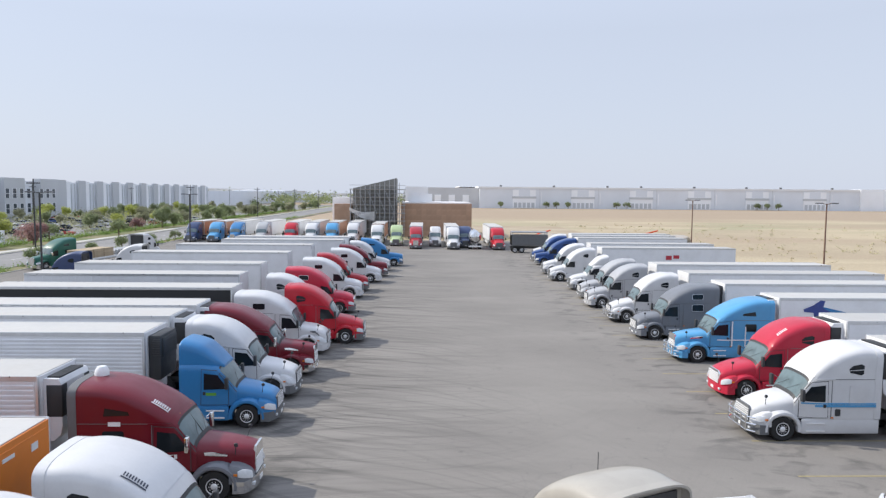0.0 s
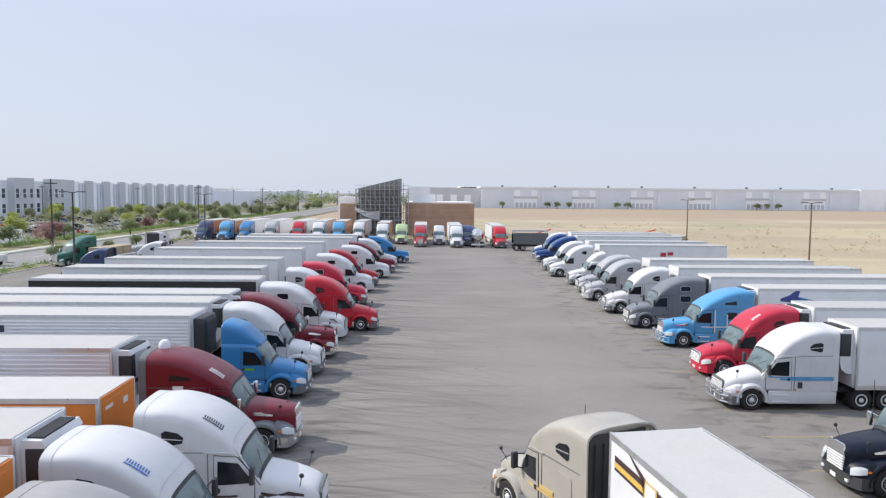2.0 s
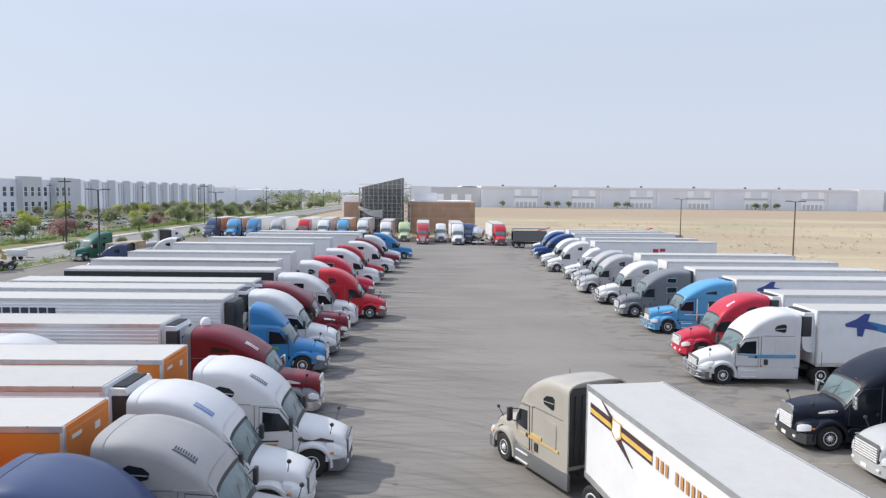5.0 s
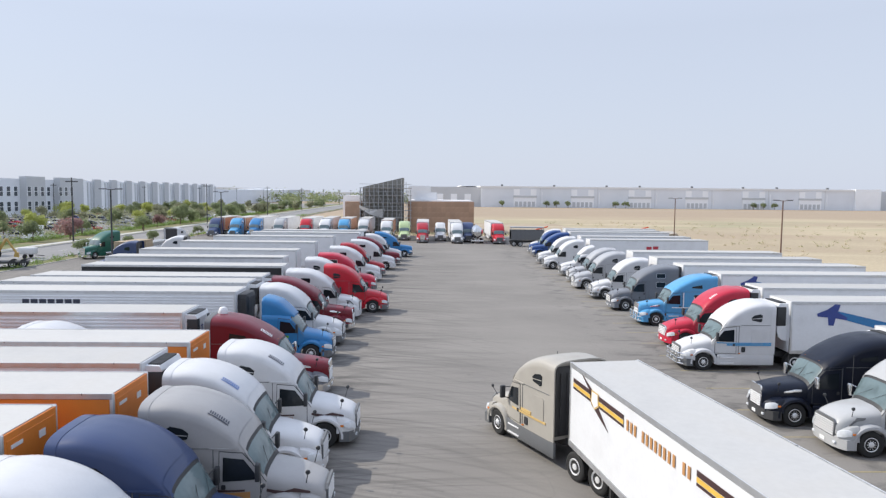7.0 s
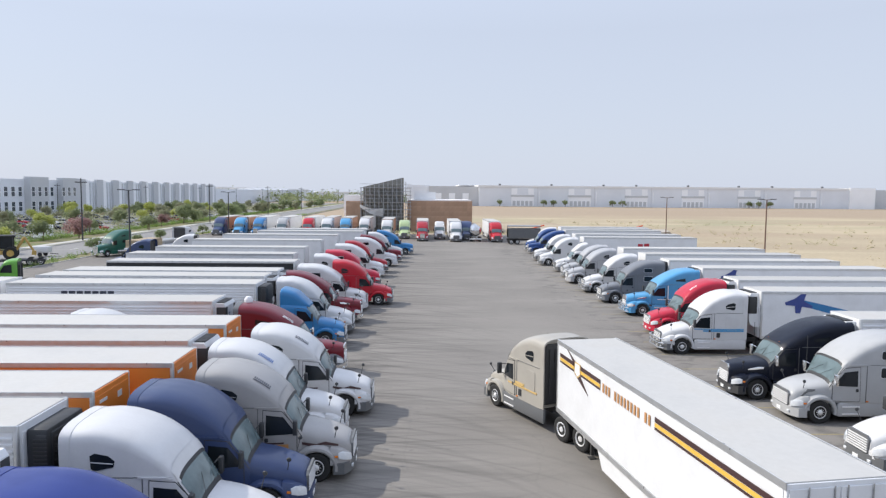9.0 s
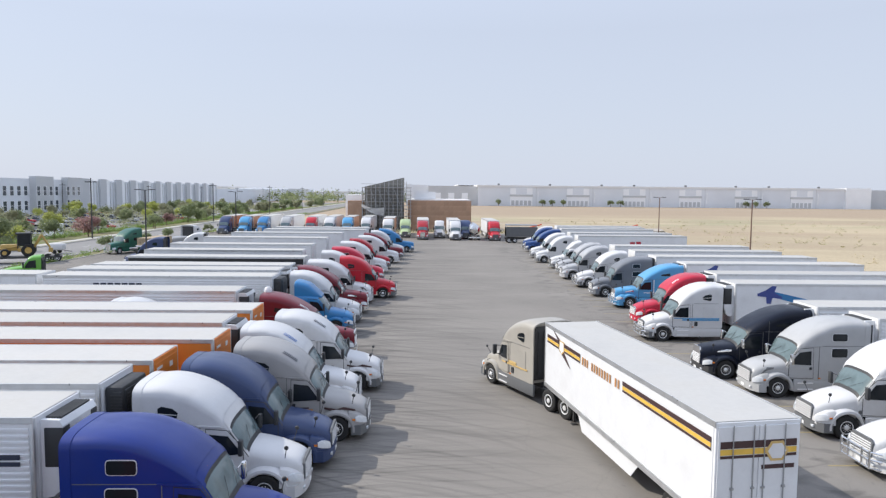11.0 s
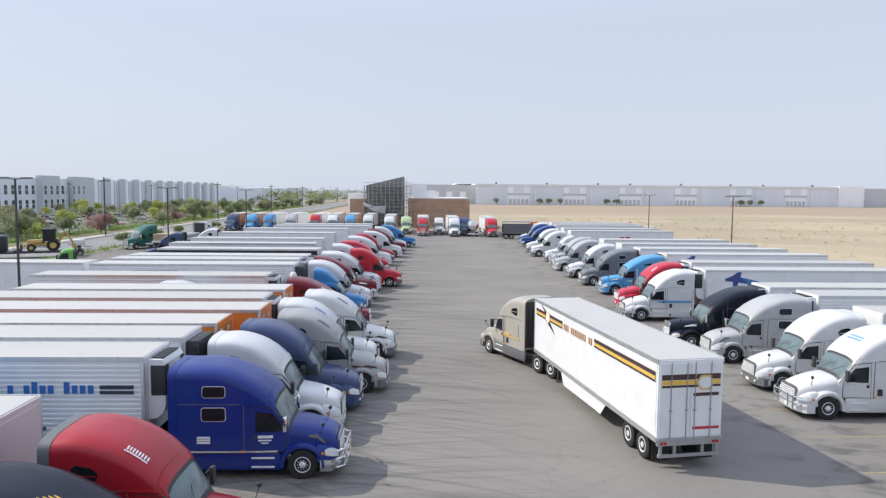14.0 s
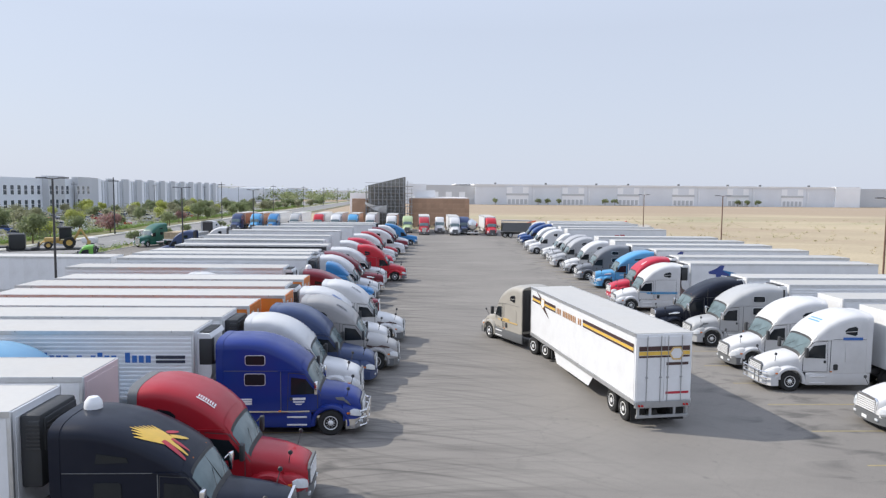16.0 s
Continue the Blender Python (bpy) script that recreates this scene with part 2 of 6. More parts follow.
        for bend, mid, fine_along, fine_across, depth in ((0.030, 0.0, 0.10, 0.95, 0.55), (-0.045, 5.0, 0.12, 1.1, 0.45), (0.11, -2.0, 0.16, 1.5, 0.4), (0.045, -4.0, 0.10, 3.4, 0.62), (-0.07, 1.0, 0.11, 3.9, 0.5), (0.02, 3.0, 0.09, 5.2, 0.5)):
            dx = n.new("ShaderNodeMath")
            dx.operation = "SUBTRACT"
            l.new(xyz.outputs[0], dx.inputs[0])
            dx.inputs[1].default_value = mid
            sq = n.new("ShaderNodeMath")
            sq.operation = "POWER"
            l.new(dx.outputs[0], sq.inputs[0])
            sq.inputs[1].default_value = 2
            cv = n.new("ShaderNodeMath")
            cv.operation = "MULTIPLY_ADD"
            l.new(sq.outputs[0], cv.inputs[0])
            cv.inputs[1].default_value = bend
            l.new(xyz.outputs[1], cv.inputs[2])
            cb = n.new("ShaderNodeCombineXYZ")
            l.new(xyz.outputs[0], cb.inputs[0])
            l.new(cv.outputs[0], cb.inputs[1])
            st = n.new("ShaderNodeMapping")
            st.inputs["Scale"].default_value = (fine_along, fine_across, 1)
            st.inputs["Location"].default_value = (mid, 3 * mid, 0)
            l.new(cb.outputs[0], st.inputs[0])
            nt = n.new("ShaderNodeTexNoise")
            nt.inputs["Scale"].default_value, nt.inputs["Detail"].default_value = 0.8, 5
            l.new(st.outputs[0], nt.inputs[0])
            fade = n.new("ShaderNodeMath")
            fade.operation = "MULTIPLY"
            l.new(ranged(nt.outputs[0], 0.54, 0.72, 0, depth), fade.inputs[0])
            l.new(ranged(xyz.outputs[0], -3, 7, 1.0, 0.10), fade.inputs[1])
            c = mixed(fade.outputs[0], c, (0.062, 0.060, 0.057))
        # drips and tyre-worn patches where the trucks stand
        for lo, hi in ((13.5, 19.5), (-9.0, -3.0)):
            band = n.new("ShaderNodeMath")
            band.operation = "MULTIPLY"
            near = n.new("ShaderNodeMath")
            near.operation = "SUBTRACT"
            l.new(xyz.outputs[0], near.inputs[0])
            near.inputs[1].default_value = (lo + hi) / 2
            dist = n.new("ShaderNodeMath")
            dist.operation = "ABSOLUTE"
            l.new(near.outputs[0], dist.inputs[0])
            l.new(ranged(dist.outputs[0], 2.0, 4.5, 1, 0), band.inputs[0])
            l.new(ranged(noise_at(0.9, 6, (0.6, 1, 1), 0.8), 0.52, 0.68, 0, 0.7), band.inputs[1])
            c = mixed(band.outputs[0], c, (0.085, 0.082, 0.078))
        c = mixed(ranged(noise_at(2.2, 4), 0.66, 0.78, 0, 0.5), c, (0.09, 0.088, 0.085))
    sc = n.new("ShaderNodeVectorMath")
    sc.operation = "SCALE"
    l.new(c, sc.inputs[0])
    l.new(ranged(fine, 0.3, 0.7, 0.86, 1.14), sc.inputs[3])
    l.new(sc.outputs[0], b.inputs["Base Color"])
    bp = n.new("ShaderNodeBump")
    bp.inputs["Strength"].default_value, bp.inputs["Distance"].default_value = bump, 0.03
    l.new(fine, bp.inputs["Height"])
    l.new(bp.outputs[0], b.inputs["Normal"])
    return m


ASPHALT = ground_material("worn_asphalt", (0.238, 0.222, 0.203), (0.206, 0.192, 0.176), (0.265, 0.248, 0.226), 0.09, 0.22, 0.3, True)
T_RUST = material("rusty_trailer", (0.46, 0.23, 0.14), 0.6, vary=0.12, scale=0.8)
ROADM = ground_material("road_asphalt", (0.25, 0.245, 0.24), (0.22, 0.217, 0.215), (0.28, 0.275, 0.27), 0.08, 0.2, 0.3)
FIELD = ground_material("dry_grass_field", (0.44, 0.365, 0.25), (0.36, 0.295, 0.205), (0.50, 0.425, 0.29), 0.018, 0.05, 0.8, tilled=True)
VERGE = ground_material("planted_verge", (0.15, 0.17, 0.07), (0.24, 0.20, 0.12), (0.09, 0.13, 0.05), 0.1, 0.3, 0.8)
DIRT = ground_material("bare_dirt", (0.40, 0.33, 0.24), (0.34, 0.27, 0.19), (0.46, 0.40, 0.30), 0.05, 0.1, 0.6)
PAVE = material("pale_sidewalk", (0.46, 0.45, 0.42), 0.9, vary=0.1, scale=0.5)


# ---- building helpers ----
MESHES = {}


def mesh_of(key, build, smooth=False):
    """The mesh of that key, built once and shared by all alike pieces; its material sits on the object."""
    if key not in MESHES:
        bm = bmesh.new()
        build(bm)
        bmesh.ops.recalc_face_normals(bm, faces=bm.faces)
        me = bpy.data.meshes.new(str(key) if isinstance(key, str) else str(key[0]))
        bm.to_mesh(me)
        bm.free()
        me.materials.append(None)
        if smooth:
            me.shade_smooth()
            me.set_sharp_from_angle(angle=radians(38))
        MESHES[key] = me
    return MESHES[key]


def part(name, key, build, mat, parent=None, label="", m=None, smooth=False):
    ob = new(name, mesh_of(key, build, smooth))
    ob.material_slots[0].link = "OBJECT"
    ob.material_slots[0].material = mat
    if parent:
        ob.parent = parent
    if m is not None:
        ob.matrix_basis = m
    if label:
        ob["label"] = label
    return ob


def thing(name, m, label, category, group="", kind=""):
    return tagged(place(new(name), m), label, category, group, kind)


def place(ob, m):
    ob.matrix_basis = m
    return ob


def box(bm, x0, x1, y0, y1, z0, z1, bevel=0.0):
    r = bmesh.ops.create_cube(bm, size=1)
    vs = r["verts"]
    for v in vs:
        v.co = Vector(((x0 + x1) / 2 + v.co.x * (x1 - x0), (y0 + y1) / 2 + v.co.y * (y1 - y0), (z0 + z1) / 2 + v.co.z * (z1 - z0)))
    if bevel:
        es = list({e for v in vs for e in v.link_edges})
        bmesh.ops.bevel(bm, geom=es, offset=bevel, segments=2, affect="EDGES", profile=0.5)


def rod(bm, a, b, r, seg=8, r2=None):
    a, b = Vector(a), Vector(b)
    d = b - a
    q = d.to_track_quat("Z", "Y").to_matrix().to_4x4()
    bmesh.ops.create_cone(bm, cap_ends=True, segments=seg, radius1=r, radius2=r if r2 is None else r2, depth=d.length,
                          matrix=Matrix.Translation((a + b) / 2) @ q)


def prism(bm, outline, lo, hi, axis="y"):
    """An outline of two coordinates drawn out along the third axis from lo to hi."""
    def at(p, h):
        return {"y": (p[0], h, p[1]), "z": (p[0], p[1], h), "x": (h, p[0], p[1])}[axis]
    a = [bm.verts.new(at(p, lo)) for p in outline]
    b = [bm.verts.new(at(p, hi)) for p in outline]
    k = len(outline)
    bm.faces.new(a), bm.faces.new(b[::-1])
    for i in range(k):
        bm.faces.new((a[i], b[i], b[(i + 1) % k], a[(i + 1) % k]))


def skin(bm, rings, caps=True):
    rows = [[bm.verts.new(p) for p in ring] for ring in rings]
    k = len(rows[0])
    for r, s in zip(rows, rows[1:]):
        for i in range(k):
            bm.faces.new((r[i], r[(i + 1) % k], s[(i + 1) % k], s[i]))
    if caps:
        bm.faces.new(rows[0]), bm.faces.new(rows[-1][::-1])


def turned(bm, profile, seg=20, centre=(0, 0, 0), axis="y"):
    """A profile of (radius, along) turned round the axis."""
    rings = []
    for r, h in profile:
        ring = []
        for i in range(seg):
            a = 2 * math.pi * i / seg
            c, s = r * math.cos(a), r * math.sin(a)
            p = (c, h, s) if axis == "y" else (c, s, h)
            ring.append(Vector(p) + Vector(centre))
        rings.append(ring)
    skin(bm, rings)


def lerp(table, x):
    for (x0, *a), (x1, *b) in zip(table, table[1:]):
        if min(x0, x1) <= x <= max(x0, x1):
            f = (x - x0) / (x1 - x0)
            return [p + (q - p) * f for p, q in zip(a, b)]
    return list(table[0][1:] if abs(x - table[0][0]) < abs(x - table[-1][0]) else table[-1][1:])


def smooth_table(table, steps=4):
    """Catmull-Rom through the rows of a table."""
    out = []
    for i in range(len(table) - 1):
        p0, p1, p2, p3 = table[max(i - 1, 0)], table[i], table[i + 1], table[min(i + 2, len(table) - 1)]
        for s in range(steps):
            t = s / steps
            out.append(tuple(0.5 * (2 * b + (c - a) * t + (2 * a - 5 * b + 4 * c - d) * t * t + (3 * b - 3 * c + d - a) * t ** 3)
                             for a, b, c, d in zip(p0, p1, p2, p3)))
    out.append(tuple(table[-1]))
    return out


def shoulder(zb, zt):
    return min(0.44, 0.55 * (zt - zb))


def arch(x, zb, zt, w, n=3.2, k=14):
    """A cross-section: nearly upright sides with rounded shoulders over a flat base."""
    r = shoulder(zb, zt)
    pts = [(x, w * 0.985, zb)]
    for i in range(k + 1):
        a = math.pi * i / k
        c, s = math.cos(a), math.sin(a)
        pts.append((x, w * math.copysign(abs(c) ** (2 / n), c), zt - r + r * abs(s) ** (2 / n)))
    return pts + [(x, -w * 0.985, zb)]


def side_of(table, x, z, n=3.2):
    zb, zt, w = lerp(table, x)
    r = shoulder(zb, zt)
    h = min(max((z - (zt - r)) / r, 0), 0.999)
    return w * (1 - h ** n) ** (1 / n)


def top_of(table, x, q, n=3.2):
    """The height of a body's top at a share q of its half width."""
    zb, zt, w = lerp(table, x)
    r = shoulder(zb, zt)
    return zt - r + r * (1 - min(abs(q), 0.999) ** n) ** (1 / n)


def decal(bm, table, outline, off=0.012, n=3.2, sides=(1, -1), thick=0.03):
    """A plate laid on the curved side of a body along an outline of (x, z)."""
    cx, cz = sum(p[0] for p in outline) / len(outline), sum(p[1] for p in outline) / len(outline)
    fine = []
    for (x0, z0), (x1, z1) in zip(outline, outline[1:] + outline[:1]):
        k = max(1, int(math.hypot(x1 - x0, z1 - z0) / 0.16))
        fine += [(x0 + (x1 - x0) * q / k, z0 + (z1 - z0) * q / k) for q in range(k)]
    span = max(math.hypot(x - cx, z - cz) for x, z in fine)
    levels = max(1, int(span / 0.2))
    for s in sides:
        def at(x, z, o):
            return bm.verts.new((x, s * (side_of(table, x, z, n) + o), z))
        c = at(cx, cz, off)
        rows = [[at(cx + (x - cx) * f, cz + (z - cz) * f, off) for x, z in fine] for f in ((q + 1) / levels for q in range(levels))]
        rows.append([at(x, z, -thick) for x, z in fine])
        m = len(fine)
        for q in range(m):
            bm.faces.new((rows[0][q], rows[0][(q + 1) % m], c))
        for a, b in zip(rows, rows[1:]):
            for q in range(m):
                bm.faces.new((a[q], b[q], b[(q + 1) % m], a[(q + 1) % m]))


def rounded(x0, x1, z0, z1, r=0.08, k=3):
    pts = []
    for cx, cz, a0 in ((x1 - r, z1 - r, 0), (x0 + r, z1 - r, 90), (x0 + r, z0 + r, 180), (x1 - r, z0 + r, 270)):
        for i in range(k + 1):
            a = radians(a0 + 90 * i / k)
            pts.append((cx + r * math.cos(a), cz + r * math.sin(a)))
    return pts


# ---- tractors ----
# each body: rows of x, underside, top and half width, from the windscreen's foot to the back
SHAPES = {
    "aero": dict(cab=[(-0.50, 1.0, 1.84, 1.02), (-0.78, 0.98, 2.28, 1.09), (-1.08, 0.95, 2.74, 1.15), (-1.26, 0.95, 3.03, 1.18), (-1.65, 0.95, 3.40, 1.21),
                      (-2.2, 0.95, 3.74, 1.22), (-2.8, 0.95, 3.95, 1.22), (-3.3, 0.95, 4.03, 1.22), (-3.85, 0.95, 4.0, 1.22)],
                 hood=[(-0.55, 0.9, 1.88, 1.00), (0.1, 0.9, 1.76, 0.96), (0.6, 0.88, 1.61, 0.88), (1.0, 0.85, 1.44, 0.78), (1.19, 0.82, 1.28, 0.69)]),
    "volvo": dict(cab=[(-0.40, 1.0, 1.84, 1.04), (-0.68, 0.98, 2.32, 1.12), (-0.95, 0.95, 2.80, 1.18), (-1.2, 0.95, 3.08, 1.20), (-1.65, 0.95, 3.42, 1.22),
                       (-2.3, 0.95, 3.74, 1.23), (-2.9, 0.95, 3.92, 1.23), (-3.6, 0.95, 3.98, 1.23), (-4.3, 0.95, 3.96, 1.23)],
                  hood=[(-0.5, 0.9, 1.90, 1.04), (0.1, 0.9, 1.82, 0.99), (0.6, 0.88, 1.70, 0.92), (1.0, 0.8, 1.52, 0.85), (1.2, 0.75, 1.28, 0.76)]),
    "long": dict(cab=[(-0.62, 1.0, 1.88, 0.98), (-0.9, 0.98, 2.30, 1.06), (-1.2, 0.95, 2.74, 1.13), (-1.4, 0.95, 2.94, 1.17), (-1.85, 0.95, 3.26, 1.2),
                      (-2.5, 0.95, 3.60, 1.21), (-3.1, 0.95, 3.83, 1.21), (-3.8, 0.95, 3.96, 1.21), (-4.45, 0.95, 3.98, 1.21)],
                 hood=[(-0.7, 0.95, 1.92, 0.96), (0.0, 0.92, 1.85, 0.86), (0.6, 0.9, 1.76, 0.75), (1.05, 0.88, 1.66, 0.64), (1.22, 0.85, 1.56, 0.56)]),
    "mid": dict(cab=[(-0.45, 1.0, 1.80, 1.0), (-0.85, 0.98, 2.34, 1.08), (-1.2, 0.95, 2.72, 1.13), (-1.7, 0.95, 2.86, 1.15), (-2.2, 0.95, 2.92, 1.16),
                     (-2.9, 0.95, 2.95, 1.16)],
                hood=[(-0.55, 0.9, 1.84, 0.98), (0.1, 0.9, 1.72, 0.9), (0.6, 0.88, 1.58, 0.82), (1.0, 0.85, 1.42, 0.72), (1.2, 0.82, 1.2, 0.62)]),
    "day": dict(cab=[(-0.5, 1.0, 1.84, 0.98), (-0.85, 0.98, 2.32, 1.06), (-1.15, 0.95, 2.70, 1.1), (-1.6, 0.95, 2.84, 1.12), (-2.2, 0.95, 2.86, 1.12)],
                hood=[(-0.6, 0.95, 1.90, 0.96), (0.0, 0.92, 1.82, 0.86), (0.6, 0.9, 1.72, 0.74), (1.05, 0.88, 1.60, 0.62), (1.22, 0.85, 1.50, 0.56)]),
}


def tyre_mesh(bm, w=0.28, r=0.52, y=0.0):
    turned(bm, [(0.29, y - w * 0.42), (0.40, y - w * 0.5), (r - 0.05, y - w * 0.5), (r, y - w * 0.36), (r, y - 0.01), (r - 0.015, y), (r, y + 0.01), (r, y + w * 0.36),
                (r - 0.05, y + w * 0.5), (0.40, y + w * 0.5), (0.29, y + w * 0.42)], 24)


def dual_mesh(bm):
    tyre_mesh(bm, 0.26, 0.52, -0.15)
    tyre_mesh(bm, 0.26, 0.52, 0.15)


def rim_mesh(bm):
    turned(bm, [(0.30, -0.10), (0.30, 0.10), (0.275, 0.135), (0.255, 0.12), (0.22, 0.098), (0.13, 0.102), (0.11, 0.14), (0.07, 0.17), (0.01, 0.175)], 24)
    for i in range(10):
        a = 2 * math.pi * i / 10
        rod(bm, (0.165 * math.cos(a), 0.09, 0.165 * math.sin(a)), (0.165 * math.cos(a), 0.135, 0.165 * math.sin(a)), 0.018, 6)


def deep_rim_mesh(bm):
    turned(bm, [(0.30, -0.05), (0.30, 0.28), (0.275, 0.29), (0.268, 0.27), (0.255, 0.262), (0.18, 0.25), (0.12, 0.25), (0.11, 0.28), (0.07, 0.285), (0.01, 0.287)], 20)


def wheel(parent, x, side, dual=False, rim=None):
    """side: 1 for +y. The tyre carries its rim."""
    y = side * (0.90 if dual else 1.02)
    t = part("wheel", "dual_tyre" if dual else "tyre", dual_mesh if dual else tyre_mesh, RUBBER, parent, m=pose(x, y, 0.52, 0, 0, 0 if side > 0 else 180), smooth=True)
    part("rim", "deep_rim" if dual else "rim", deep_rim_mesh if dual else rim_mesh, rim or ALLOY, t, "bright metal wheel disc with a ring of nuts", smooth=True)
    return t


def patch(bm, table, x0, x1, share, off, n=3.2, nx=7, ny=14):
    """A sheet that follows the top of a body between x0 and x1."""
    grid = []
    for i in range(nx + 1):
        x = x0 + (x1 - x0) * i / nx
        zb, zt, w = lerp(table, x)
        row = []
        for j in range(ny + 1):
            q = (2 * j / ny - 1) * share
            row.append(bm.verts.new((x + off * 0.7, q * w, top_of(table, x, q, n) + off)))
        grid.append(row)
    for r, s in zip(grid, grid[1:]):
        for j in range(ny):
            bm.faces.new((r[j], r[j + 1], s[j + 1], s[j]))


def tractor(m, style, coat, label, group="", extras="", fender=None, bumper=None, rims=None, skirt=None, roof=None, name="semi_tractor", far=False):
    """A road tractor that faces +x, its front axle over the origin. extras: letters that choose fittings:
    s sun shade visor, g bull bar, x twin upright exhausts, t bare polished tanks, b bobtail (no fifth-wheel load), d roof fairing over a low cab."""
    S = SHAPES[style]
    cab, hood = smooth_table(S["cab"]), smooth_table(S["hood"])
    back = S["cab"][-1][0]
    tall = S["cab"][-1][2] > 3.5
    o = thing(name, m, label, "truck", group)
    body = part("body", style + "_cab", lambda bm: skin(bm, [arch(*r) for r in cab]), coat, o, smooth=True)
    hd = part("hood", style + "_hood", lambda bm: skin(bm, [arch(*r, 3.2) for r in hood]), coat, o, smooth=True)
    wx0, wx1 = S["cab"][0][0] - 0.10, S["cab"][2][0] + 0.04
    part("windscreen", style + "_screen", lambda bm: patch(bm, cab, wx0, wx1, 0.94, 0.014), SHADE, o, "wide raked windscreen", smooth=True)
    if not far:
        part("windscreen_surround", style + "_gasket", lambda bm: patch(bm, cab, wx0 + 0.08, wx1 - 0.07, 0.985, 0.008), PLASTIC, o, "black rubber windscreen surround", smooth=True)
        seam_x = S["cab"][2][0]
        for s in (1, -1):
            part("door_seam", (style, "door_seam", s), lambda bm: decal(bm, cab, [(seam_x + 0.425, 1.03), (seam_x + 0.425, 1.87), (seam_x + 0.175, 2.24), (seam_x - 0.075, 2.565), (seam_x - 0.74, 2.625), (seam_x - 0.785, 1.03)], 0.006, sides=(s,)), PLASTIC, o)
            if tall:
                part("roof_seam", (style, "roof_seam", s), lambda bm: decal(bm, cab, [(-2.1, 2.685), (-2.1, 2.705), (back + 0.05, 2.705), (back + 0.05, 2.685)], 0.007, sides=(s,)), GPLASTIC, o)
    if style in ("long", "day"):
        part("screen_divider", style + "_divider", lambda bm: prism(bm, [(wx0 + 0.03, lerp(cab, wx0)[1] + 0.02), (wx1, lerp(cab, wx1)[1] + 0.03), (wx1, lerp(cab, wx1)[1] - 0.03), (wx0, lerp(cab, wx0)[1] - 0.03)], -0.012, 0.012), PLASTIC, o)
    if not far:
        for y in (0.2, -0.6):
            part("wiper", (style, "wiper", y), lambda bm: rod(bm, (wx0 + 0.06, y, lerp(cab, wx0)[1] + 0.04), (wx0 - 0.22, y + 0.55, lerp(cab, wx0 - 0.22)[1] + 0.03), 0.007, 5), PLASTIC, o)
    dx = S["cab"][2][0]
    for s, side in ((1, "port"), (-1, "star")):
        d = part("door", (style, "door", s), lambda bm: decal(bm, cab, [(dx + 0.40, 1.05), (dx + 0.40, 1.86), (dx + 0.16, 2.22), (dx - 0.08, 2.54), (dx - 0.72, 2.60), (dx - 0.76, 1.05)], 0.012, sides=(s,)), coat, o)
        part("door_window", (style, "dwin", s), lambda bm: decal(bm, cab, [(dx + 0.30, 1.74), (dx + 0.28, 1.90), (dx - 0.04, 2.36), (dx - 0.62, 2.44), (dx - 0.64, 1.72)], 0.024, sides=(s,)), GLASS, d, "dark tinted side glass")
        if not far:
            part("door_handle", (style, "handle", s), lambda bm: decal(bm, cab, rounded(dx - 0.68, dx - 0.56, 1.48, 1.62, 0.03), 0.035, sides=(s,)), PLASTIC, d)
        part("mirror", (style, "mirror", s), lambda bm: (box(bm, dx + 0.33, dx + 0.47, s * 1.33 - 0.11, s * 1.33 + 0.11, 1.78, 2.30, 0.04),
                                                        rod(bm, (dx + 0.36, s * 1.33, 2.26), (dx + 0.3, s * 1.0, 2.22), 0.02, 6), rod(bm, (dx + 0.36, s * 1.33, 1.84), (dx + 0.3, s * 1.0, 1.74), 0.02, 6)),
             CHROME if "m" in extras else PLASTIC, o, smooth=True)
        if not far:
            part("hood_mirror", (style, "hmirror", s), lambda bm: (rod(bm, (0.62, s * 0.78, 1.5), (0.70, s * 0.98, 1.86), 0.014, 6), turned(bm, [(0.02, -0.04), (0.06, -0.035), (0.078, 0.01), (0.05, 0.045), (0.01, 0.05)], 10, (0.70, s * 0.98, 1.90))), PLASTIC, o, smooth=True)
        if tall:
            if style == "volvo":
                part("sleeper_window", (style, "sw1", s), lambda bm: decal(bm, cab, rounded(-3.42, -2.62, 2.12, 2.57, 0.08), 0.022, sides=(s,)), GLASS, o, "rounded dark sleeper window")
                part("sleeper_window", (style, "sw2", s), lambda bm: decal(bm, cab, rounded(-3.38, -2.62, 2.95, 3.32, 0.08), 0.022, sides=(s,)), GLASS, o, "rounded dark sleeper window")
                part("window_frame", (style, "swf", s), lambda bm: decal(bm, cab, rounded(-3.445, -2.595, 2.095, 2.595, 0.1), 0.008, sides=(s,)), T_STEEL, o)
                part("window_frame", (style, "swg", s), lambda bm: decal(bm, cab, rounded(-3.405, -2.595, 2.925, 3.345, 0.1), 0.008, sides=(s,)), T_STEEL, o)
            elif style == "aero":
                part("sleeper_window", (style, "sw", s), lambda bm: decal(bm, cab, [(-2.72, 2.98), (-2.68, 3.14), (-2.85, 3.28), (-3.2, 3.35), (-3.32, 3.28), (-3.30, 2.94), (-3.2, 2.88)], 0.014, sides=(s,)), GLASS, o, "small teardrop sleeper window")
                if not far:
                    part("window_bar", (style, "swbar", s), lambda bm: decal(bm, cab, [(-3.30, 3.10), (-2.72, 3.06), (-2.72, 3.085), (-3.30, 3.13)], 0.022, sides=(s,)), coat, o)
                part("sleeper_hatch", (style, "hatch", s), lambda bm: decal(bm, cab, rounded(-3.45, -2.75, 1.55, 2.45, 0.1), 0.010, sides=(s,)), coat, o)
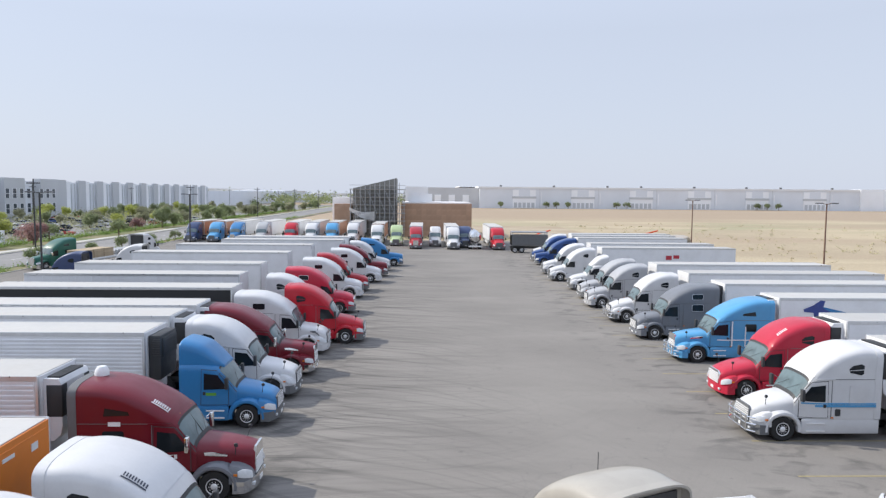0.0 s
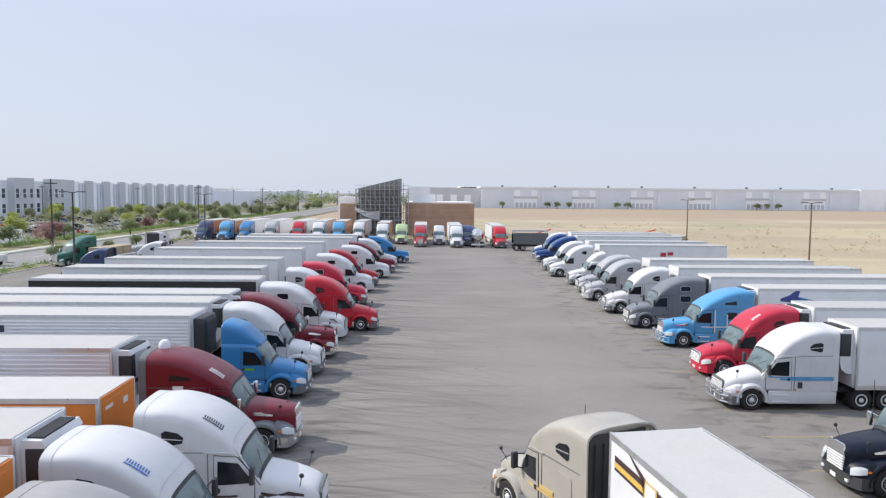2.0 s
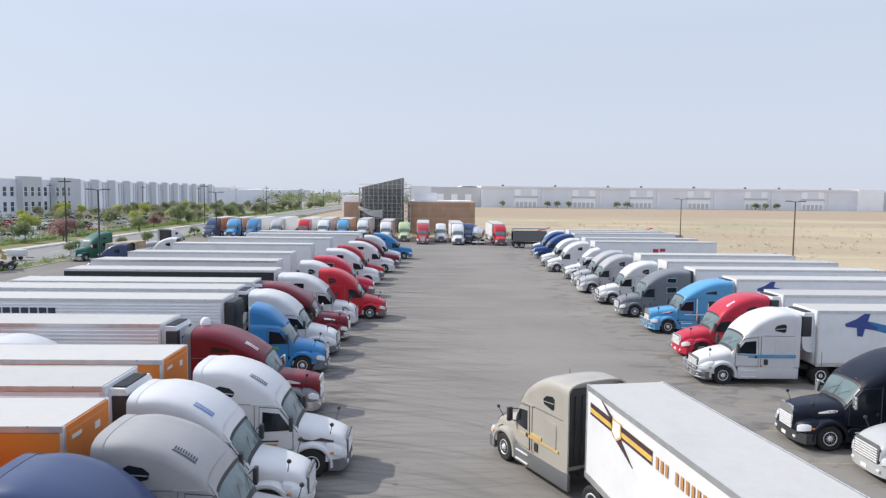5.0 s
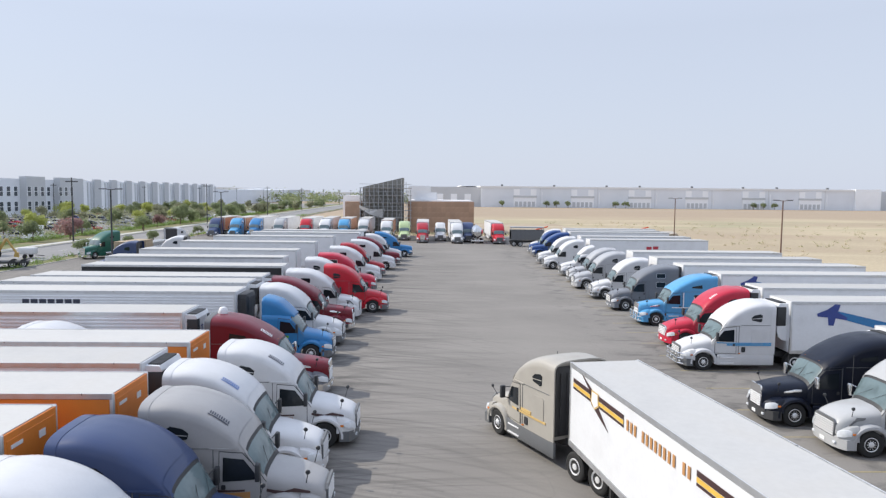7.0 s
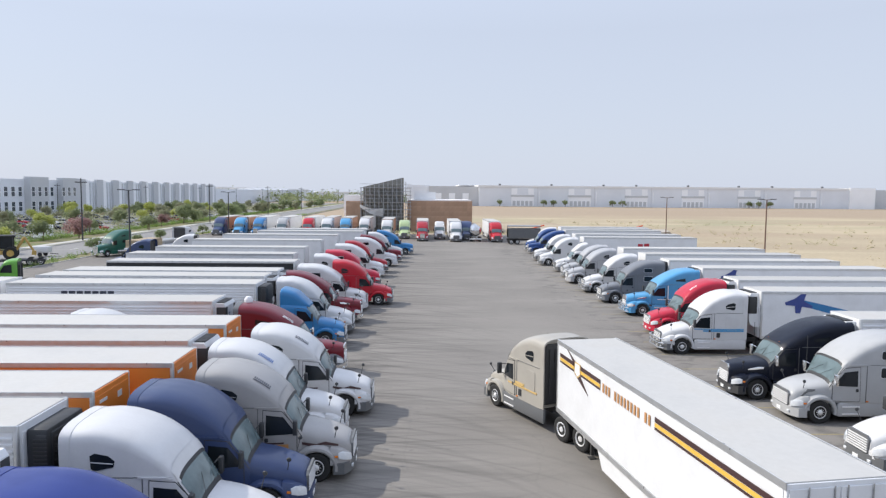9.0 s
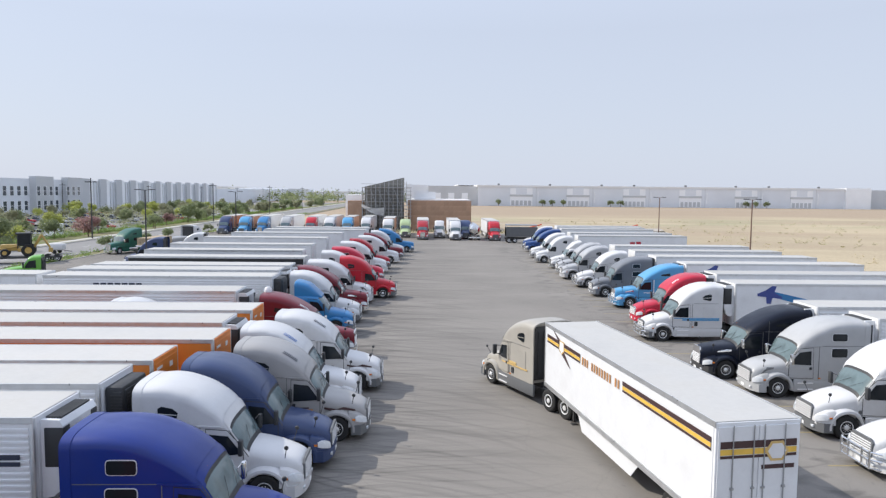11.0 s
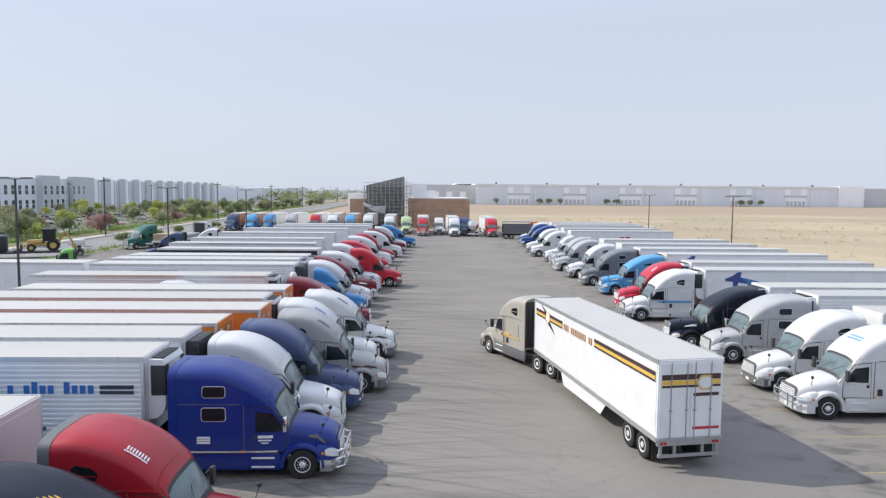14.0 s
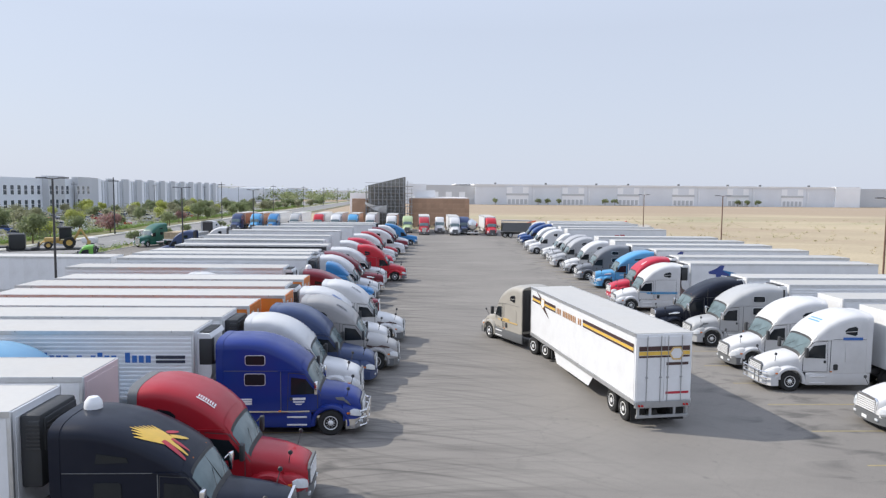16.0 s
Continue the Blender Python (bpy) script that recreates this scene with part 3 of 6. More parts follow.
                if not far:
                    part("vent", (style, "vent", s), lambda bm: decal(bm, cab, rounded(-2.38, -2.16, 1.12, 1.42, 0.04), 0.016, sides=(s,)), PLASTIC, o)
            else:
                part("sleeper_window", (style, "sw", s), lambda bm: decal(bm, cab, rounded(-3.6, -2.9, 1.98, 2.45, 0.08), 0.014, sides=(s,)), GLASS, o, "rounded dark sleeper window")
                part("sleeper_window", (style, "sw3", s), lambda bm: decal(bm, cab, [(-2.7, 2.98), (-2.75, 3.10), (-3.5, 3.22), (-3.55, 2.95)], 0.014, sides=(s,)), GLASS, o, "narrow upper sleeper window")
            def collar(bm, s=s):
                rings = []
                for x, grow in ((back + 0.02, 0.012), (back - 0.26, 0.02), (back - 0.26, -0.03), (back + 0.02, -0.03)):
                    half = [p for p in arch(x, 0.98, S["cab"][-1][2] + grow, S["cab"][-1][3] + grow) if s * p[1] > -0.001]
                    rings.append(half if s > 0 else half[::-1])
                rows = [[bm.verts.new(p) for p in r] for r in rings]
                for a, b in zip(rows, rows[1:] + rows[:1]):
                    for q in range(len(a) - 1):
                        bm.faces.new((a[q], a[q + 1], b[q + 1], b[q]))
            part("side_extender", (style, "ext", s), collar, GPLASTIC if "k" in extras else coat, o, smooth=True)
            if not far:
                part("brow_ledge", (style, "ledge", s), lambda bm: decal(bm, cab, [(dx - 0.02, 2.64), (dx - 0.05, 2.70), (-2.1, 2.72), (-2.1, 2.68)], 0.035, sides=(s,)), coat, o)
                part("cab_seam", (style, "seam", s), lambda bm: decal(bm, cab, [(-2.00, 1.0), (-1.975, 1.0), (-1.975, 2.68), (-2.00, 2.68)], 0.006, sides=(s,)), GPLASTIC, o)
        part("side_skirt", (style, "skirt", s), lambda bm: box(bm, back - 0.25, -0.78, s * 1.12 - 0.06, s * 1.12 + 0.08, 0.34, 0.96, 0.05), skirt or coat, o, smooth=True)
        if not far:
            part("step", (style, "step", s), lambda bm: (box(bm, -1.75, -0.95, s * 1.19 - 0.03, s * 1.19 + 0.05, 0.44, 0.50, 0.01), box(bm, -1.75, -0.95, s * 1.19 - 0.03, s * 1.19 + 0.04, 0.76, 0.82, 0.01)), ALLOY, o)
        if "t" in extras:
            part("fuel_tank", (style, "tank", s), lambda bm: rod(bm, (-1.9, s * 0.98, 0.66), (-3.7, s * 0.98, 0.66), 0.31, 20), CHROME, o, "polished cylindrical fuel tank", smooth=True)

        def fender_mesh(bm, s=s):
            rings = []
            for i in range(15):
                a = radians(-8 + 196 * i / 14)
                ring = []
                for r, y in ((0.60, 0.70), (0.60, 1.17), (0.66, 1.21), (0.74, 1.19), (0.80, 1.08), (0.82, 0.70)):
                    ring.append((1.06 * r * math.cos(a), s * y, 0.50 + r * math.sin(a)))
                rings.append(ring)
            skin(bm, rings)
        part("fender", ("fender", s), fender_mesh, fender or coat, o, smooth=True)

        def cheek_mesh(bm, s=s):
            rings = []
            for x, zt, yo in ((0.50, 1.22, 1.17), (0.75, 1.18, 1.16), (0.95, 1.08, 1.10), (1.12, 0.95, 0.98), (1.2, 0.82, 0.85)):
                rings.append([(x, s * 0.5, 0.62), (x, s * yo, 0.62), (x, s * (yo - 0.01), zt - 0.15), (x, s * (yo - 0.1), zt), (x, s * 0.5, zt + 0.08)])
            skin(bm, rings)
        ck = part("fender_front", ("cheek", s), cheek_mesh, fender or coat, o, smooth=True)

        def lamp_mesh(bm, s=s):
            rings = []
            for x, y, z0, z1 in ((0.80, 1.165, 0.86, 1.04), (0.98, 1.12, 0.82, 1.08), (1.12, 1.01, 0.78, 1.04), (1.22, 0.86, 0.74, 0.96)):
                rings.append([(x - 0.1, s * (y - 0.12), z0), (x + 0.012, s * (y + 0.012), z0), (x + 0.012, s * (y + 0.008), (z0 + z1) / 2), (x - 0.02, s * (y - 0.03), z1), (x - 0.1, s * (y - 0.12), z1)])
            skin(bm, rings)
        part("headlight", ("lamp", s), lamp_mesh, LAMP, o, "clear swept headlight", smooth=True)
        if not far:
            part("turn_signal", ("signal", s), lambda bm: box(bm, 0.66, 0.78, s * 1.175 - 0.02, s * 1.175 + 0.02, 0.9, 0.97, 0.008), AMBER, o)
        wheel(o, 0, s, False, rims)
        wheel(o, -5.35, s, True, rims)
        wheel(o, -6.6, s, True, rims)
        part("mud_flap", ("tflap", s), lambda bm: box(bm, -7.28, -7.26, s * 0.9 - 0.3, s * 0.9 + 0.3, 0.25, 0.95), RUBBER, o)
    part("grille", style + "_grille", lambda bm: prism(bm, [(-S["hood"][-1][3] * 0.86, 0.72), (S["hood"][-1][3] * 0.86, 0.72), (S["hood"][-1][3] * 0.95, 1.25), (S["hood"][-1][3] * 0.75, S["hood"][-1][2] + 0.1), (-S["hood"][-1][3] * 0.75, S["hood"][-1][2] + 0.1), (-S["hood"][-1][3] * 0.95, 1.25)], 1.17, 1.25, "x"),
         CHROME if style in ("long", "day") or "c" in extras else GPLASTIC, o, "framed radiator grille", smooth=True)
    gw = S["hood"][-1][3] * 0.84
    for i in range(0 if far else 6):
        part("grille_bar", (style, "gbar"), lambda bm: box(bm, 1.24, 1.272, -gw, gw, -0.027, 0.027, 0.008), ALLOY if "p" not in extras else GPLASTIC, o, m=pose(0, 0, 0.77 + 0.092 * i))

    def bumper_mesh(bm):
        pts = [(1.30 - 0.30 * abs(y / 1.18) ** 3, y) for y in (i / 8 * 1.18 for i in range(-8, 9))]
        prism(bm, pts + [(0.62, 1.2), (0.62, 1.0), (0.95, 0.9), (0.95, -0.9), (0.62, -1.0), (0.62, -1.2)], 0.30, 0.70, "z")
    bu = part("bumper", "bumper", bumper_mesh, bumper or GPLASTIC, o, smooth=True)
    part("plate", "plate", lambda bm: box(bm, 1.30, 1.315, -0.16, 0.16, 0.38, 0.52), DECAL_WHITE, bu)
    for s in () if far else (1, -1):
        part("fog_light", ("fog", s), lambda bm: box(bm, 1.2, 1.278, s * 0.72 - 0.09, s * 0.72 + 0.09, 0.44, 0.54, 0.02), LAMP, bu)
    if style == "volvo" and not far:
        for s in (1, -1):
            part("hood_vent", ("hvent", s), lambda bm: decal(bm, hood, [(0.62, 1.42), (0.22, 1.46), (0.18, 1.54), (0.5, 1.53), (0.72, 1.22), (0.80, 1.20)], 0.03, 3.2, (s,)), GPLASTIC, hd, "slanted hood air vent")
    if style == "long" and not far:
        for s in (1, -1):
            part("hood_vent", ("hvent2", s), lambda bm: decal(bm, hood, [(0.35, 1.44), (-0.35, 1.52), (-0.38, 1.62), (-0.1, 1.62), (0.38, 1.50)], 0.03, 3.2, (s,)), CHROME, hd, "chrome-edged hood air intake")
    if "g" in extras:
        def guard(bm):
            for z in (0.42, 0.72, 1.0):
                rod(bm, (1.46, -0.85, z), (1.46, 0.85, z), 0.035, 8)
                for s in (1, -1):
                    rod(bm, (1.46, s * 0.85, z), (1.18, s * 1.16, z), 0.035, 8)
            for y in (-0.85, -0.4, 0.4, 0.85):
                rod(bm, (1.46, y, 0.38), (1.46, y, 1.05), 0.04, 8)
        part("bull_bar", "bull_bar", guard, CHROME, o, "tubular chrome bull bar", smooth=True)
    if tall and not far:
        part("roof_brow", style + "_brow", lambda bm: patch(bm, cab, wx1 - 0.06, wx1 - 0.24, 0.97, 0.022, nx=2), coat, o, smooth=True)
    z1 = lerp(cab, wx1 - 0.1)[1]
    for i, y in enumerate(() if far else (-0.55, -0.18, 0, 0.18, 0.55)):
        part("marker_light", (style, "marker"), lambda bm: box(bm, -0.06, 0.05, -0.035, 0.035, 0, 0.045, 0.012), AMBER, o, m=pose(wx1 - 0.16, y, z1 - 0.0, 0, 0, 0))
    if "s" in extras:
        part("sun_visor", style + "_visor", lambda bm: patch(bm, cab, wx1 + 0.18, wx1 - 0.02, 0.95, 0.09, nx=2), PLASTIC, o)
    if "h" in extras:
        part("satellite_dome", (style, "dome"), lambda bm: turned(bm, [(0.02, 0.36), (0.14, 0.33), (0.22, 0.22), (0.24, 0.1), (0.24, -0.05)], 14, (back + 0.25, 0.2, 3.95), "z"), T_WHITE, o, "small white dome", smooth=True)
    if "a" in extras:
        part("aerial", (style, "aerial"), lambda bm: rod(bm, (dx + 0.3, -1.3, 1.9), (dx + 0.3, -1.3, 3.5), 0.012, 5), PLASTIC, o)
    if style == "mid" or "d" in extras:
        fx = S["cab"][-1][0]
        part("roof_fairing", style + "_fairing", lambda bm: skin(bm, [arch(x, zb, zt, w, 3.4) for x, zb, zt, w in
             smooth_table([(-1.05, 2.62, 2.74, 0.70), (-1.5, 2.66, 3.20, 0.92), (-2.0, 2.7, 3.62, 1.02), (fx + 0.15, 2.7, 3.84, 1.07), (fx - 0.02, 2.7, 3.82, 1.07)])]), roof or coat, o, "curved roof air deflector", smooth=True)
    if "x" in extras:
        for s in (1, -1):
            part("exhaust_stack", ("stack", s, style), lambda bm: (rod(bm, (back - 0.18, s * 0.95, 0.9), (back - 0.18, s * 0.95, 3.7), 0.065, 10), rod(bm, (back - 0.18, s * 0.95, 1.2), (back - 0.18, s * 0.95, 2.5), 0.10, 10)), CHROME, o, "upright chrome exhaust stack", smooth=True)

    def frame_mesh(bm):
        for y in (-0.42, 0.42):
            box(bm, -7.3, 0.9, y - 0.05, y + 0.05, 0.72, 0.98)
        for x in (-5.35, -6.6, 0.0):
            rod(bm, (x, -0.85, 0.52), (x, 0.85, 0.52), 0.10, 8)
        box(bm, -7.3, -7.2, -0.42, 0.42, 0.72, 0.98)
        box(bm, -3.6, -0.5, -0.4, 0.4, 0.6, 1.05)
    part("chassis", "tractor_chassis", frame_mesh, STEEL, o)
    part("fifth_wheel", "fifth_wheel", lambda bm: (prism(bm, [(-5.3, -0.4), (-5.5, -0.48), (-6.4, -0.48), (-6.6, -0.2), (-6.1, -0.06), (-6.1, 0.06), (-6.6, 0.2), (-6.4, 0.48), (-5.5, 0.48), (-5.3, 0.4)], 1.08, 1.14, "z"), box(bm, -6.2, -5.6, -0.4, 0.4, 0.96, 1.08)), STEEL, o)
    part("back_wall", (style, "back"), lambda bm: (box(bm, back - 0.06, back - 0.005, -1.0, 1.0, 1.1, S["cab"][-1][2] - 0.25, 0.02), [rod(bm, (back - 0.09, y, 1.2), (back - 0.09, y, S["cab"][-1][2] - 0.5), 0.03, 6) for y in (-0.8, -0.5, 0.5, 0.8)]), STEEL, o)
    if tall and not far:
        for s in (1, -1):
            part("marker_light", ("sidemark", style, s), lambda bm: decal(bm, cab, rounded(-2.1, -1.98, 1.02, 1.07, 0.02), 0.02, sides=(s,)), AMBER, o)
    o["style"] = style
    return o


def bars(parent, table_key, outline_rows, mat, name="lettering", label="", sides=(1, -1)):
    """Unreadable lettering as plain bars laid on a cab's side."""
    table = smooth_table(SHAPES[table_key]["cab"])
    for x0, x1, z0, z1 in outline_rows:
        for s in sides:
            part(name, (table_key, "bar", x0, x1, z0, z1, s), lambda bm: decal(bm, table, [(x0, z0), (x1, z0), (x1, z1), (x0, z1)], 0.020, sides=(s,)), mat, parent, label)


def roof_bars(parent, style, mat, label, x0=-1.62, x1=-2.2, y0=-0.92, y1=-0.78, count=9, line=True):
    """A company's mark on the roof's shoulder: a row of small upright bars over a thin line."""
    table = smooth_table(SHAPES[style]["cab"])

    def build_strip(bm, a, b, c, d):
        g = []
        for i in range(4):
            x = a + (b - a) * i / 3
            w = lerp(table, x)[2]
            g.append([bm.verts.new((x + 0.01, (c + (d - c) * k / 4), top_of(table, x, (c + (d - c) * k / 4) / w) + 0.016)) for k in range(5)])
        for r, s in zip(g, g[1:]):
            for k in range(4):
                bm.faces.new((r[k], r[k + 1], s[k + 1], s[k]))
    step = (x1 - x0) / count
    for k in range(count):
        a = x0 + step * k
        part("roof_mark", (style, "mark", round(a, 3), y0, y1), lambda bm: build_strip(bm, a, a + step * 0.5, y0, y1), mat, parent, label)
    if line:
        part("roof_mark", (style, "markline", x0, x1, y0), lambda bm: build_strip(bm, x0, x1, y0 - 0.07, y0 - 0.03), mat, parent, label)


# ---- trailers ----
def trailer(m, label, kind="plain", side=None, front=None, reefer=None, length=16.15, roof=None, skirts=True, group="parked trailers", top=4.11, legs_down=True, near=-1, far=False):
    """A box trailer along -x from its front wall at the origin. kind: plain (upright posts), ribbed (level ribs) or smooth."""
    side, front, L = side or T_WHITE, front or side or T_WHITE, length
    o = thing("semi_trailer", m, label, "trailer", group)
    part("body", ("tbody", L, top), lambda bm: box(bm, -L, 0, -1.27, 1.27, 1.12, top - 0.03, 0.015), side, o)
    part("roof", ("troof", L, top), lambda bm: box(bm, -L + 0.04, -0.04, -1.24, 1.24, top - 0.035, top, 0.01), roof or T_ROOF, o, "weathered pale roof sheet")
    for s in (1, -1):
        part("top_rail", ("trail", L, s, top), lambda bm: box(bm, -L, 0, s * 1.285 - 0.02, s * 1.285 + 0.02, top - 0.16, top + 0.015, 0.008), RAIL, o)
        part("bottom_rail", ("brail", L, s), lambda bm: (box(bm, -L, 0, s * 1.285 - 0.02, s * 1.285 + 0.025, 1.06, 1.26, 0.008), [box(bm, -x - 0.03, -x + 0.03, s * 1.312 - 0.004, s * 1.312 + 0.004, 1.12, 1.18) for x in np.arange(0.6, L, 1.22)]), RAIL, o)
        if kind == "ribbed":
            def ribs(bm, s=s):
                pts, n = [], 15
                for i in range(n):
                    z = 1.28 + (top - 1.5) * i / n
                    h = (top - 1.5) / n
                    pts += [(s * 1.275, z), (s * 1.305, z + h * 0.12), (s * 1.305, z + h * 0.5), (s * 1.275, z + h * 0.62)]
                pts += [(s * 1.275, top - 0.2), (s * 1.24, top - 0.2), (s * 1.24, 1.28)]
                prism(bm, pts, -L + 0.12, -0.12, "x")
            part("ribbed_sheet", ("ribs", L, s, top), ribs, T_STEEL, o, "side sheet with level pressed ribs")
        elif kind == "plain" and s == near and not far:
            n = int(L / 1.22)
            for i in range(n):
                part("side_panel", ("panel", s, top), lambda bm: (box(bm, -1.19, 0, s * 1.278 - 0.008, s * 1.278 + 0.008, 1.28, top - 0.18, 0.004), box(bm, -0.62, -0.56, s * 1.286 - 0.008, s * 1.286 + 0.008, 1.28, top - 0.18)), side, o, m=pose(-0.12 - i * 1.22, 0, 0))
        else:
            part("side_sheet", ("smooth", L, s, top), lambda bm: box(bm, -L + 0.1, -0.1, s * 1.278 - 0.008, s * 1.278 + 0.008, 1.28, top - 0.18, 0.004), side, o)
        part("corner_post", ("cpost", s, top), lambda bm: box(bm, -0.10, 0.03, s * 1.24 - 0.06, s * 1.24 + 0.06, 1.1, top, 0.03), RAIL, o, smooth=True)
        if skirts:
            part("side_skirt", ("tskirt", L, s), lambda bm: prism(bm, [(-L + 5.2, 0.45), (-L + 4.6, 1.07), (-4.3, 1.07), (-4.8, 0.42)], s * 1.22 - 0.01, s * 1.22 + 0.01), T_WHITE, o, "white air skirt panel")
        part("landing_leg", ("leg", s), lambda bm: (box(bm, -2.75, -2.62, s * 0.75 - 0.06, s * 0.75 + 0.06, 0.14, 1.1, 0.01), box(bm, -2.82, -2.55, s * 0.75 - 0.13, s * 0.75 + 0.13, 0.0 if legs_down else 0.10, 0.04 if legs_down else 0.14)), STEEL, o)
        for x in (-L + 2.55, -L + 1.3):
            wheel(o, x, s, True, WHITE_RIM)
        part("mud_flap", ("flap", L, s), lambda bm: box(bm, -L + 0.42, -L + 0.44, s * 0.9 - 0.32, s * 0.9 + 0.32, 0.22, 0.98), RUBBER, o)
        d = part("rear_door", ("rdoor", L, s, top), lambda bm: box(bm, -L - 0.035, -L - 0.003, s * 0.62 - 0.6, s * 0.62 + 0.6, 1.24, top - 0.14, 0.01), T_WHITE, o, "white swing door")
        for y in () if far else (0.16, 0.78):
            part("lock_rod", ("lrod", L, s, y, top), lambda bm: (rod(bm, (-L - 0.06, s * y, 1.15), (-L - 0.06, s * y, top - 0.1), 0.018, 6), box(bm, -L - 0.08, -L - 0.03, s * y - 0.05, s * y + 0.05, 2.2, 2.26)), GALV, d)
        part("tail_light", ("tail", L, s), lambda bm: [rod(bm, (-L - 0.10, s * (0.95 + k * 0.14), 1.03), (-L - 0.04, s * (0.95 + k * 0.14), 1.03), 0.05, 10) for k in (0, 1)], REDLENS, o)
    part("front_wall", ("tfront", top), lambda bm: (box(bm, 0.0, 0.03, -1.2, 1.2, 1.12, top - 0.02, 0.01), box(bm, 0.02, 0.045, -1.1, 1.1, 1.2, top - 0.2, 0.01)), front, o)
    part("rear_sill", ("sill", L), lambda bm: box(bm, -L - 0.05, -L + 0.1, -1.25, 1.25, 0.92, 1.2, 0.015), GALV, o)
    part("underride_guard", ("guard", L), lambda bm: (box(bm, -L - 0.04, -L + 0.06, -1.2, 1.2, 0.48, 0.60, 0.01), [box(bm, -L - 0.02, -L + 0.06, y - 0.05, y + 0.05, 0.6, 0.95) for y in (-0.55, 0.55, -1.1, 1.1)]), GALV, o)
    part("subframe", ("bogie", L), lambda bm: (box(bm, -L + 0.6, -L + 3.4, -0.5, 0.5, 0.86, 1.1), [rod(bm, (x, -0.85, 0.52), (x, 0.85, 0.52), 0.09, 8) for x in (-L + 2.55, -L + 1.3)], [box(bm, -x - 0.05, -x + 0.05, -1.2, 1.2, 1.0, 1.11) for x in np.arange(0.6, L - 0.4, 0.9)]), STEEL, o)
    if reefer == "white":
        u = part("cooling_unit", ("reefer", top), lambda bm: prism(bm, [(0.04, 1.75), (0.34, 1.80), (0.56, 2.0), (0.64, 2.3), (0.64, top - 0.34), (0.54, top - 0.17), (0.04, top - 0.15)], -0.98, 0.98), T_WHITE, o, "white refrigeration unit on the front wall")
        for s in (1, -1):
            part("unit_cover", ("reefcover", s, top), lambda bm: box(bm, 0.12, 0.665, s * 0.80 - 0.2, s * 0.80 + 0.2, 2.62, top - 0.36, 0.05), PLASTIC, u, "black wrap-round corner panel", smooth=True)
        part("unit_cover", ("reefcover", top), lambda bm: box(bm, 0.3, 0.655, -0.7, 0.7, 2.56, 2.72, 0.02), PLASTIC, u, "black cross band")
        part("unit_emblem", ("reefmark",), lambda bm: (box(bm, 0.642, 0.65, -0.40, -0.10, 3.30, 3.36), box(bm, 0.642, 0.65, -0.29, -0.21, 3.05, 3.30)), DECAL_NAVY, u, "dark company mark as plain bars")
        for i in range(6):
            part("louvre", ("louvre", top), lambda bm: box(bm, -0.02, 0.025, -0.82, 0.82, top - 0.20, top - 0.11), PLASTIC, u, m=pose(0.12 + i * 0.075, 0, 0))
        part("fuel_tank", ("reeftank",), lambda bm: rod(bm, (-4.4, -1.0, 0.78), (-5.6, -1.0, 0.78), 0.27, 14), ALLOY, o, smooth=True)
    elif reefer:
        u = part("cooling_unit", ("reefer", reefer), lambda bm: box(bm, 0.04, 0.62, -0.98, 0.98, 1.9, top - 0.18, 0.10), T_WHITE if reefer == "white" else PLASTIC, o, "refrigeration unit on the front wall", smooth=True)
        part("unit_cover", ("reefcover", reefer), lambda bm: (box(bm, 0.60, 0.68, -0.85, 0.85, 2.9, top - 0.3, 0.05), box(bm, 0.30, 0.60, -1.02, 1.02, 3.0, top - 0.34, 0.04)), PLASTIC, u, smooth=True)
        for i in range(7):
            part("louvre", ("louvre",), lambda bm: (box(bm, 0.66, 0.71, -0.78, 0.78, -0.02, 0.02), box(bm, 0.25, 0.62, -1.04, -1.015, -0.02, 0.02)), GPLASTIC if reefer == "white" else STEEL, u, m=pose(0, 0, 3.02 + i * 0.105))
        part("fuel_tank", ("reeftank",), lambda bm: rod(bm, (-4.4, -1.0, 0.78), (-5.6, -1.0, 0.78), 0.27, 14), ALLOY, o, smooth=True)
    return o


def trailer_bars(o, rows, mat, label="", side=-1, name="lettering"):
    for x0, x1, z0, z1 in rows:
        part(name, ("tbar", x0, x1, z0, z1, side), lambda bm: box(bm, x0, x1, side * 1.31 - 0.006, side * 1.31 + 0.006, z0, z1), mat, o, label)


# ---- ground ----
def sheet(name, x0, x1, y0, y1, z, mat, label, category, thick=0.3, nx=1, ny=1):
    bm = bmesh.new()
    box(bm, x0, x1, y0, y1, z - thick, z)
    me = bpy.data.meshes.new(name)
    bm.to_mesh(me)
    bm.free()
    me.materials.append(mat)
    return tagged(new(name, me), label, category, kind="structure")


sheet("ground", -1900, 2400, -350, 3600, -0.16, FIELD, "dry straw-coloured grass field stretching to the horizon", "ground", 1.0)
sheet("parking_lot", -51, 50.5, -60, 158, 0.0, ASPHALT, "worn grey asphalt truck lot with skid marks and cracks", "pavement")
sheet("road", -67, -54, -200, 1500, -0.06, ROADM, "grey asphalt road beside the lot", "road")
sheet("road_verge", -54, -51, -200, 700, -0.02, VERGE, "planted strip between lot and road", "verge")
sheet("far_verge", -78, -67.3, -200, 900, -0.04, VERGE, "green planted strip beyond the road", "verge")
sheet("car_park", -150, -78, -200, 620, -0.05, ROADM, "asphalt car park with rows of parked cars", "pavement")
sheet("dirt_strip", -51, 46, 158, 235, -0.10, DIRT, "bare dirt round the building site", "ground")
